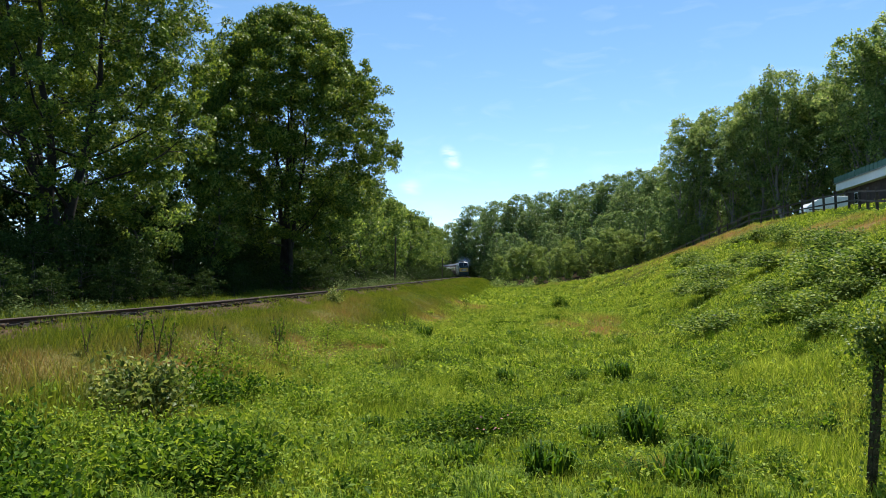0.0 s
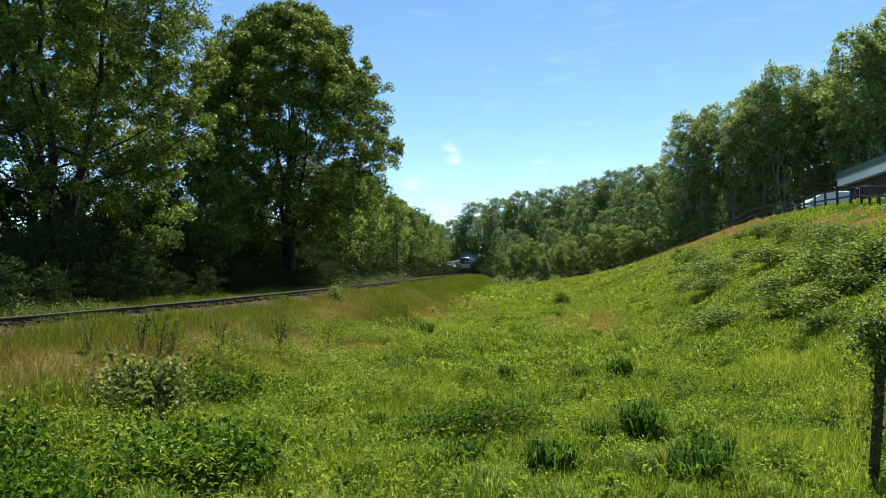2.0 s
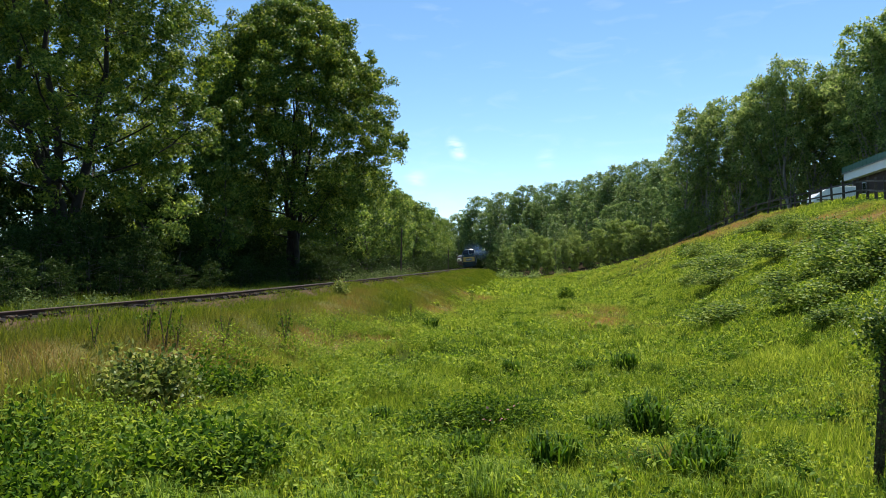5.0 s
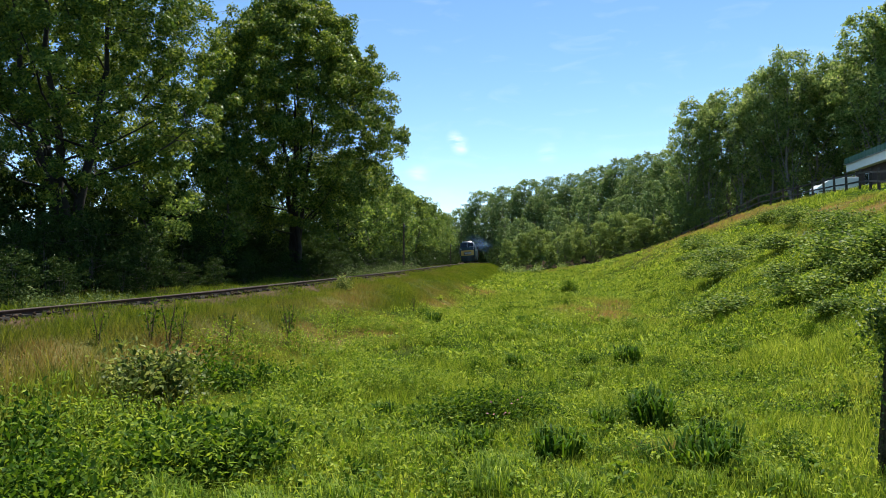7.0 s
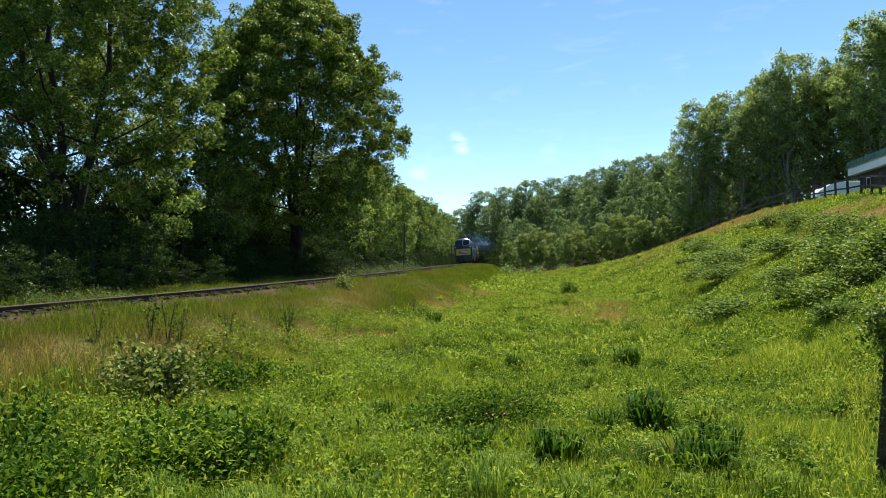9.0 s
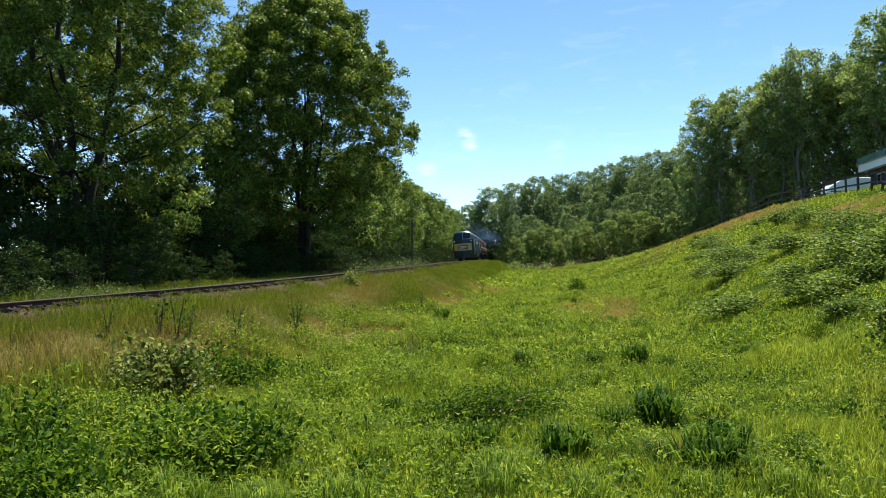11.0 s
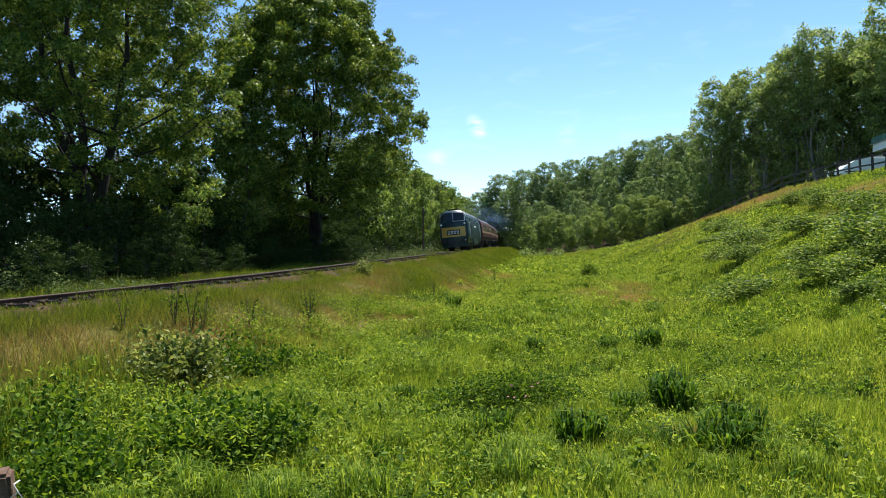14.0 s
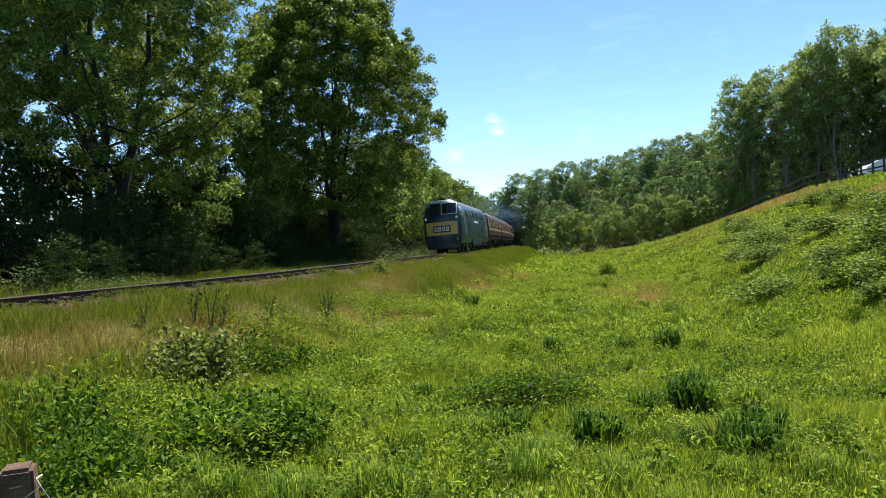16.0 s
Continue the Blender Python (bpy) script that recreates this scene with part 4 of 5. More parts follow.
COACH_PROFILE = [(1.28, 0.95), (1.38, 1.3), (1.41, 1.7), (1.40, 2.1), (1.37, 2.6), (1.31, 3.0), (1.2, 3.24), (0.98, 3.5), (0.7, 3.68), (0.36, 3.79), (0.0, 3.83)]


def coach_half_width(z):
    return float(np.interp(z, [p[1] for p in COACH_PROFILE], [p[0] for p in COACH_PROFILE]))


def coach():
    t = thing("railway_carriage", pose(0, 0, 0), "maroon and buff passenger carriage with a row of windows", "railway carriage", "carriages of the train")
    L = 9.85
    bm = bmesh.new()
    for s in (1, -1):
        rings = [[bm.verts.new((s * hw, y, z)) for hw, z in COACH_PROFILE[:7]] for y in (L, 0, -L)]
        for a, b in zip(rings, rings[1:]):
            for i in range(len(a) - 1):
                bm.faces.new((a[i], a[i + 1], b[i + 1], b[i]))
    for e in (1, -1):
        ring = [bm.verts.new((hw, e * L, z)) for hw, z in COACH_PROFILE] + [bm.verts.new((-hw, e * L, z)) for hw, z in COACH_PROFILE[:-1][::-1]]
        bm.faces.new(ring)
    bmesh.ops.remove_doubles(bm, verts=bm.verts, dist=0.003)
    bmesh.ops.recalc_face_normals(bm, faces=bm.faces)
    body = part("body", bm, MAROON, t)
    bm = bmesh.new()
    pr = [(h, z) for h, z in COACH_PROFILE[6:]] + [(-h, z) for h, z in COACH_PROFILE[6:-1][::-1]]
    rings = [[bm.verts.new((h * 1.005, y, z + 0.004)) for h, z in pr] for y in (L + 0.03, 0, -L - 0.03)]
    for a, b in zip(rings, rings[1:]):
        for i in range(len(a) - 1):
            bm.faces.new((a[i], a[i + 1], b[i + 1], b[i]))
    bmesh.ops.recalc_face_normals(bm, faces=bm.faces)
    roof = part("roof", bm, ROOF_GREY, t, "dark grey curved roof", smooth=True)
    for y in np.linspace(-8, 8, 7):
        part("roof_ventilator", boxed(-0.18, 0.18, y - 0.14, y + 0.14, 3.8, 3.94, bevel=0.03), ROOF_GREY, roof)
    for s in (-1, 1):
        for y in np.linspace(-8.0, 8.0, 9):
            w = 0.42 if abs(abs(y) - 8) < 0.1 else 0.68
            fr = part("window_frame", side_patch(coach_half_width, s, y - w - 0.05, y + w + 0.05, 1.95, 2.95, 0.006), TAN, body, "pale window surround")
            part("window_pane", side_patch(coach_half_width, s, y - w, y + w, 2.0, 2.9, 0.014), PANE, fr)
            part("ventilator_bar", side_patch(coach_half_width, s, y - w, y + w, 2.62, 2.67, 0.02, nz=1), MAROON, fr)
        for y in (-9.2, -4.95, 4.95, 9.2):
            part("carriage_door", side_patch(coach_half_width, s, y - 0.33, y + 0.33, 1.05, 3.0, 0.007), MAROON, body)
        part("upper_panel", side_patch(coach_half_width, s, -L + 0.03, L - 0.03, 1.84, 3.05, 0.003), TAN, body, "faded buff upper panel")
        part("waist_line", side_patch(coach_half_width, s, -L + 0.02, L - 0.02, 1.78, 1.83, 0.009, nz=1), TAN, body)
        part("footboard", boxed(min(s * 1.2, s * 1.4), max(s * 1.2, s * 1.4), -L + 0.5, L - 0.5, 0.88, 0.93), UNDER, t)
        part("battery_box", boxed(min(s * 0.5, s * 1.25), max(s * 0.5, s * 1.25), -1.6, 1.8, 0.4, 0.93, bevel=0.04), UNDER, t)
    for e in (1, -1):
        part("gangway", boxed(-0.5, 0.5, min(e * L, e * (L + 0.3)), max(e * L, e * (L + 0.3)), 1.1, 3.3, bevel=0.06), UNDER, t)
        buffers(t, e * L, e)
    part("frame", boxed(-1.2, 1.2, -L, L, 0.8, 0.98), UNDER, t)
    axles = []
    for y in (7.1, -7.1):
        axles += bogie(t, y, (1.3, -1.3), 0.457, 1.9)
    return t, axles


loco, loco_axles = locomotive()
wagons = [coach() for _ in range(3)]


# ---- exhaust haze behind the locomotive ----
def haze_material():
    m = bpy.data.materials.new("exhaust_haze")
    m.use_nodes = True
    n, l = m.node_tree.nodes, m.node_tree.links
    out = n["Material Output"]
    n.remove(n["Principled BSDF"])
    front, back, b = n.new("ShaderNodeBsdfDiffuse"), n.new("ShaderNodeBsdfTranslucent"), n.new("ShaderNodeMixShader")
    front.inputs[0].default_value = back.inputs[0].default_value = (0.2, 0.33, 0.6, 1)
    l.new(front.outputs[0], b.inputs[1])
    l.new(back.outputs[0], b.inputs[2])
    tc, nz, ball, mul, ramp = n.new("ShaderNodeTexCoord"), n.new("ShaderNodeTexNoise"), n.new("ShaderNodeTexGradient"), n.new("ShaderNodeMath"), n.new("ShaderNodeMapRange")
    nz.inputs["Scale"].default_value, nz.inputs["Detail"].default_value = 1.6, 5
    ball.gradient_type = "SPHERICAL"
    size = n.new("ShaderNodeMapping")
    size.inputs["Scale"].default_value = (0.42, 0.42, 0.6)
    mul.operation = "MULTIPLY"
    ramp.inputs["From Min"].default_value, ramp.inputs["From Max"].default_value = 0.04, 0.4
    ramp.inputs["To Min"].default_value, ramp.inputs["To Max"].default_value = 0.0, 0.085
    l.new(tc.outputs["Object"], nz.inputs["Vector"])
    l.new(tc.outputs["Object"], size.inputs["Vector"])
    l.new(size.outputs[0], ball.inputs["Vector"])
    l.new(nz.outputs[0], mul.inputs[0])
    l.new(ball.outputs["Fac"], mul.inputs[1])
    l.new(mul.outputs[0], ramp.inputs["Value"])
    tr, ms = n.new("ShaderNodeBsdfTransparent"), n.new("ShaderNodeMixShader")
    l.new(ramp.outputs[0], ms.inputs[0])
    l.new(tr.outputs[0], ms.inputs[1])
    l.new(b.outputs[0], ms.inputs[2])
    l.new(ms.outputs[0], out.inputs["Surface"])
    return m


HAZE = haze_material()


def exhaust_puffs():
    out = []
    r = np.random.RandomState(5)
    for k in range(5):
        bm = bmesh.new()
        bmesh.ops.create_grid(bm, x_segments=16, y_segments=16, size=2.4)
        for v in bm.verts:
            x, z = v.co.x, v.co.y
            bulge = 0.5 * noise.noise(Vector((x, z, k * 3.1))) + 0.25 * noise.noise(Vector((2.3 * x, 2.3 * z, k * 5.7)))
            v.co = Vector((x, 0.9 * bulge - 0.06 * (x * x + z * z), z * 0.7))
        for f in bm.faces:
            f.smooth = True
        me = bpy.data.meshes.new("smoke_puff")
        bm.to_mesh(me)
        bm.free()
        me.materials.append(HAZE)
        ob = tagged(new("smoke_puff", me), "thin blue diesel exhaust haze trailing behind the locomotive", "smoke", "exhaust haze")
        out.append((ob, 17 + 6.0 * k, 0.6 + 0.5 * k + r.uniform(-0.2, 0.2), 4.1 - 0.15 * k))
    return out


smoke = exhaust_puffs()


# ---- fences, yard, building, poles ----
def fence_line(points, step, group):
    """Post and rail fence over the ground."""
    pts = np.array(points, float)
    s = np.concatenate([[0], np.cumsum(np.hypot(*np.diff(pts, axis=0).T))])
    q = np.arange(0, s[-1], step)
    xs, ys = np.interp(q, s, pts[:, 0]), np.interp(q, s, pts[:, 1])
    f = thing("post_and_rail_fence", pose(xs[0], ys[0], 0), "weathered brown timber post and rail fence along the bank top", "fence", kind="structure")
    r = np.random.RandomState(8)
    bm = boxed(-0.06, 0.06, -0.06, 0.06, -0.5, 1.25, bevel=0.012)
    me = bpy.data.meshes.new("post")
    bm.to_mesh(me)
    bm.free()
    me.materials.append(FENCE_WOOD)
    for i, (x, y) in enumerate(zip(xs, ys)):
        z = float(land(x, y))
        link_part("post", me, f, at=pose(x - xs[0], y - ys[0], z, r.uniform(-3, 3), r.uniform(-3, 3), r.uniform(-8, 8)))
        if i + 1 < len(xs):
            x1, y1 = xs[i + 1], ys[i + 1]
            z1 = float(land(x1, y1))
            for h in (0.5, 1.02):
                a, b = Vector((x - xs[0] - 0.05, y - ys[0], z + h)), Vector((x1 - xs[0] - 0.05, y1 - ys[0], z1 + h))
                bm = boxed(-0.02, 0.02, -0.05, 0.05, -(b - a).length / 2 - 0.05, (b - a).length / 2 + 0.05)
                d = (b - a).normalized()
                side = d.cross(Vector((0, 0, 1))).normalized()
                rot = Matrix((side, d.cross(side) * -1, d)).transposed().to_4x4()
                part("rail", bm, FENCE_WOOD, f, at=Matrix.Translation((a + b) / 2) @ rot)


fence_line([(21.3, 35.2), (24.4, 43.5), (26.6, 54), (26.8, 64), (27.0, 80), (27.3, 95), (25, 112)], 2.5, "fence")


def van():
    """Side-on box van with its bonnet towards -x."""
    x, y = 36.3, 70.0
    t = thing("white_van", pose(x, y, float(land(x, y)) + 0.0, 0, 0, -6), "white delivery van parked behind the fence", "van")
    prof = [(-1.96, 0.42), (-2.0, 0.95), (-1.88, 1.15), (-1.52, 1.42), (-0.88, 1.8), (-0.2, 1.98), (0.8, 2.06), (1.84, 2.04), (1.97, 1.9), (2.0, 0.42)]
    bm = bmesh.new()
    rings = [[bm.verts.new((a * (0.985 if abs(yy) > 0.85 else 1), yy, 0.42 + (b - 0.42) * (0.97 if abs(yy) > 0.85 else 1))) for a, b in prof] for yy in (-0.95, -0.8, 0.8, 0.95)]
    for a, b in zip(rings, rings[1:]):
        for i in range(len(a)):
            j = (i + 1) % len(a)
            bm.faces.new((a[i], a[j], b[j], b[i]))
    bm.faces.new(rings[0])
    bm.faces.new(rings[-1])
    bmesh.ops.recalc_face_normals(bm, faces=bm.faces)
    body = part("body", bm, VAN_WHITE, t, "glossy white body")
    for s in (-1, 1):
        part("side_moulding", boxed(-1.76, 1.92, s * 0.955 - 0.012, s * 0.955 + 0.012, 0.72, 0.82), TYRE, body)
        for wx in (-1.3, 1.25):
            w = part("wheel", rod(bmesh.new(), (wx, s * 0.72, 0.33), (wx, s * 0.96, 0.33), 0.33, n=24), TYRE, t)
            part("hubcap", rod(bmesh.new(), (wx, s * 0.955, 0.33), (wx, s * 0.975, 0.33), 0.2, n=18), GALV, w)
        part("headlight", boxed(-2.02, -1.9, s * 0.65 - 0.16, s * 0.65 + 0.16, 0.85, 1.02, bevel=0.03), LENS, t)
        part("tail_lamp", boxed(1.96, 2.02, s * 0.86 - 0.06, s * 0.86 + 0.06, 0.9, 1.35, bevel=0.01), MAROON, t)
    bm = bmesh.new()
    v = [bm.verts.new(q) for q in ((-1.52, -0.7, 1.43), (-1.52, 0.7, 1.43), (-0.9, 0.66, 1.8), (-0.9, -0.66, 1.8))]
    bmesh.ops.extrude_face_region(bm, geom=[bm.faces.new(v)])
    part("windscreen", bm, PANE, t, at=pose(-0.02, 0, 0.02))
    part("bumper", boxed(-2.06, -1.9, -0.9, 0.9, 0.38, 0.62, bevel=0.04), TYRE, t)
    return t


van()


def station_hut():
    """Long low building with a green roof and a deep white fascia; its long wall looks over the valley."""
    x, y = 43.4, 79.3
    z = 6.85
    t = thing("timber_hut", pose(x, y, z, 0, 0, -11), "long low brown hut with green roof and white fascia", "building")
    H0 = 3.1
    wall = part("wall", boxed(0, 6, -24, 0, -1.0, H0), BRICK, t, "red-brown boarded wall, darkened as if in shade")
    for k in range(60):
        part("board", boxed(-0.022, -0.001, -24 + k * 0.4, -24 + k * 0.4 + 0.385, -0.9, H0 - 0.02), BRICK, wall)
    roof = part("roof", boxed(-0.85, 6.85, -24.9, 0.9, H0 + 0.62, H0 + 1.25, bevel=0.06), GREEN_ROOF, t, "dark green roof edge")
    for k in range(26):
        part("roof_rib", boxed(-0.87, 6.87, -24.5 + k, -24.44 + k, H0 + 0.6, H0 + 1.27), GREEN_ROOF, roof)
    part("fascia", boxed(-0.7, 6.7, -24.75, 0.75, H0 - 0.25, H0 + 0.62), FASCIA, t, "deep white painted fascia")
    for k in range(2):
        y0 = -3.4 - 9.0 * k
        w = part("window", boxed(-0.06, 0.02, y0 - 0.55, y0 + 0.55, 1.1, 2.3), FASCIA, t, "white window frame")
        part("pane", boxed(-0.075, -0.05, y0 - 0.47, y0 - 0.03, 1.18, 2.22), PANE, w)
        part("pane", boxed(-0.075, -0.05, y0 + 0.03, y0 + 0.47, 1.18, 2.22), PANE, w)
    part("gutter", rod(bmesh.new(), (-0.82, -24.8, H0 + 0.58), (-0.82, 0.8, H0 + 0.58), 0.06, n=8), GALV, t)
    part("downpipe", rod(bmesh.new(), (-0.1, -0.2, -0.4), (-0.1, -0.2, H0), 0.045, n=8), GALV, t)
    return t


station_hut()


def lamp_post():
    x, y = 37.9, 62.0
    z = float(land(x, y))
    t = thing("lamp_post", pose(x, y, z), "tall grey steel lamp post beside the yard", "lamp post")
    part("column", rod(bmesh.new(), (0, 0, -0.3), (0, 0, 8.0), 0.08, 0.05, n=12), GALV, t)
    part("base", rod(bmesh.new(), (0, 0, -0.1), (0, 0, 1.1), 0.12, n=12), GALV, t)
    part("lantern", boxed(-0.35, 0.35, -0.16, 0.16, 7.95, 8.35, bevel=0.05), GALV, t)
    part("bracket", rod(bmesh.new(), (0, 0, 7.5), (-0.3, 0, 7.95), 0.03, n=8), GALV, t)


lamp_post()


def telegraph_pole(x, y, h):
    t = thing("telegraph_pole", pose(x, y, float(land(x, y)), 0, 0.8, 8), "weathered wooden pole beside the railway", "pole", "poles beside the railway")
    part("pole", rod(bmesh.new(), (0, 0, -0.5), (0, 0, h), 0.1, 0.07, n=10), FENCE_WOOD, t)
    part("cap", rod(bmesh.new(), (0, 0, h), (0, 0, h + 0.06), 0.11, 0.03, n=10), FENCE_WOOD, t)
    part("insulator", rod(bmesh.new(), (0.1, 0, h - 0.3), (0.1, 0, h - 0.15), 0.04, n=8), GALV, t)
    return t


telegraph_pole(-4.3, 66, 4.3)
telegraph_pole(-0.15, 128, 3.6)


def near_posts():
    x, y = -1.64, 2.55
    z = float(land(x, y))
    top = -0.033 - z
    t = thing("fence_post", pose(x, y, z, 2, -3, 24), "squared brown timber fence post with a loose wire", "fence post", "near fence posts")
    bm = boxed(-0.056, 0.056, -0.056, 0.056, -0.4, top)
    bmesh.ops.subdivide_edges(bm, edges=[e for e in bm.edges if abs(e.verts[0].co.z - e.verts[1].co.z) > 0.1], cuts=8)
    for v in bm.verts:
        v.co += Vector((noise.noise(v.co * 9), noise.noise(v.co * 9 + Vector((5, 0, 0))), 0.4 * noise.noise(v.co * 14))) * 0.006
    bmesh.ops.bevel(bm, geom=[e for e in bm.edges if e.calc_face_angle(0) > 0.6], offset=0.013, segments=3, affect="EDGES")
    part("post", bm, POST_WOOD, t)
    bm = bmesh.new()
    pts = [(0.058, -0.02, top - 0.05), (0.075, -0.05, top - 0.07), (0.03, -0.066, top - 0.095), (-0.03, -0.06, top - 0.12)]
    for a, b in zip(pts, pts[1:]):
        rod(bm, a, b, 0.002, n=6)
    rod(bm, pts[0], (0.075, 0.0, top - 0.045), 0.0032, n=6)
    rod(bm, (0.062, -0.03, top - 0.055), (0.1, -0.05, top - 0.12), 0.0018, n=6)
    part("wire", bm, GALV, t, "loose pale wire end")
    part("staple", rod(bmesh.new(), (-0.02, -0.054, top - 0.06), (0.015, -0.054, top - 0.057), 0.003, n=6), GALV, t)
    x, y = 3.82, 6.65
    z = float(land(x, y))
    t = thing("ivy_covered_post", pose(x, y, z, 0, 5.5, 10), "old timber post with ivy grown over its top", "fence post", "near fence posts")
    part("post", boxed(-0.036, 0.036, -0.036, 0.036, -0.4, 1.4, bevel=0.012), MOSSY, t, "weathered mossy timber")
    r = np.random.RandomState(4)
    n = 2600
    c = r.normal(size=(n, 3)) * [0.12, 0.12, 0.115] + [0.0, 0, 1.36]
    v, f = leaf_quads(c, r.uniform(0.025, 0.05, n), r, up=0.8, slim=0.8)
    link_part("ivy", fast_mesh("ivy", v, f, IVY), t, "glossy dark and yellow-green ivy leaves")
    n = 520
    c = np.stack([r.normal(size=n) * 0.045, r.normal(size=n) * 0.045, 1.3 * r.uniform(0.0, 1.0, n) ** 0.7], -1)
    v, f = leaf_quads(c, r.uniform(0.02, 0.045, n), r, slim=0.9)
    tagged(link_part("ivy_trail", fast_mesh("ivy_trail", v, f, IVY), t), kind="stuff")


POST_WOOD = material("post_end_grain", ((0.06, 0.03, 0.018), (0.11, 0.06, 0.036), (0.19, 0.12, 0.08)), scale=14, fine=120, rough=0.9, bump=0.7)
MOSSY = material("mossy_timber", ((0.02, 0.022, 0.009), (0.07, 0.055, 0.028), (0.16, 0.12, 0.07)), scale=9, fine=70, rough=1.0, bump=0.8, spec=0.05)
IVY = leaf_material("ivy_leaves", ((0.03, 0.06, 0.02), (0.09, 0.15, 0.03), (0.34, 0.38, 0.06)), thru=0.3, gloss=0.15, scale=3)
near_posts()


# ---- meadow plants ----
def blade_tuft(seed, n, height, width, spread, mat, name, label, category, group, flop=0.35):
    """A clump of long arching blades or strap leaves from one crown."""
    r = np.random.RandomState(seed)
    a = r.uniform(0, 2 * np.pi, n)
    h = height * r.uniform(0.3, 1.1, n)
    out = spread * r.uniform(0.1, 1.0, n)
    b = np.stack([np.cos(a), np.sin(a), 0 * a], -1)
    side = np.stack([-np.sin(a), np.cos(a), 0 * a], -1) * (width * r.uniform(0.6, 1.2, n))[:, None] / 2
    spot = r.uniform(0, 2 * np.pi, n)
    root = np.stack([np.cos(spot), np.sin(spot), 0 * spot], -1) * (spread * 0.9 * np.sqrt(r.uniform(0, 1, n)))[:, None]
    base = root
    mid = root + b * (out * 0.3)[:, None] + np.stack([0 * a, 0 * a, h * 0.65], -1)
    hi = root + b * (out * 0.6)[:, None] + np.stack([0 * a, 0 * a, h * 0.95], -1)
    tip = root + b * (out * (0.75 + flop))[:, None] + r.normal(size=(n, 3)) * [0.035, 0.035, 0.0] + np.stack([0 * a, 0 * a, h * r.uniform(0.75, 1.05, n)], -1)
    V = np.stack([base - side * 0.4, base + side * 0.4, mid - side, mid + side, hi - side * 0.75, hi + side * 0.75, tip], 1)
    F = np.array([[0, 1, 3], [0, 3, 2], [2, 3, 5], [2, 5, 4], [4, 5, 6]])[None] + 7 * np.arange(n)[:, None, None]
    ob = new(name, fast_mesh(name, V.reshape(-1, 3), F.reshape(-1, 3), mat))
    ob["tall"] = height
    return tagged(ob, label, category, group)


def leafy_mound(seed, n, radius, height, leaf, mat, name, label, category, group, slim=0.7):
    """A mound of broad leaves on hidden stems."""
    r = np.random.RandomState(seed)
    k = 26
    cl = r.normal(size=(k, 3))
    cl = cl / np.linalg.norm(cl, axis=1)[:, None] * r.uniform(0.45, 1.0, (k, 1))
    cl[:, 2] = np.abs(cl[:, 2])
    c = cl[r.randint(0, k, n)] + r.normal(size=(n, 3)) * 0.2
    c[:, 2] = np.abs(c[:, 2]) + 0.02
    c = c * [radius, radius, height]
    v, f = leaf_quads(c, leaf * r.uniform(0.6, 1.3, n), r, up=1.2, slim=slim)
    st = [tube([(0.2 * q[0] * radius, 0.2 * q[1] * radius, -0.1), (q[0] * radius * 0.7, q[1] * radius * 0.7, q[2] * height * 0.8), (q[0] * radius, q[1] * radius, q[2] * height)], [0.005, 0.004, 0.002], 3) for q in cl]
    sv, sf = merge(st)
    t = thing(name, pose(0, 0, 0), label, category, group)
    link_part("foliage", fast_mesh("foliage", v, f, mat), t)
    tagged(link_part("stem", fast_mesh("stem", sv, sf, mat), t, "thin green branching stems"), kind="stuff")
    t["tall"] = height
    return t


def weed_stalk(seed, height):
    r = np.random.RandomState(seed)
    pieces, cs = [], []
    for k in range(4):
        a = r.uniform(0, 6.28)
        e = np.array([0.12 * np.cos(a), 0.12 * np.sin(a), height * r.uniform(0.7, 1.0)])
        pieces.append(tube([(0, 0, -0.1), e * [0.4, 0.4, 0.5], e], [0.012, 0.009, 0.004], 4))
        for q in range(26):
            f = r.uniform(0.15, 1)
            cs.append(e * [f, f, f] + r.normal(size=3) * [0.06, 0.06, 0.03])
    cs = np.array(cs)
    v, f = leaf_quads(cs, r.uniform(0.035, 0.09, len(cs)), r, slim=0.4)
    t = thing("tall_weed", pose(0, 0, 0), "tall dark weed with brown seed stalks on the bank", "plant", "tall weeds on the bank")
    wv, wf = merge(pieces)
    link_part("stalk", fast_mesh("stalk", wv, wf, STALK), t, "brown branching seed stalk")
    link_part("foliage", fast_mesh("foliage", v, f, DOCK), t)
    t["tall"] = height
    return t


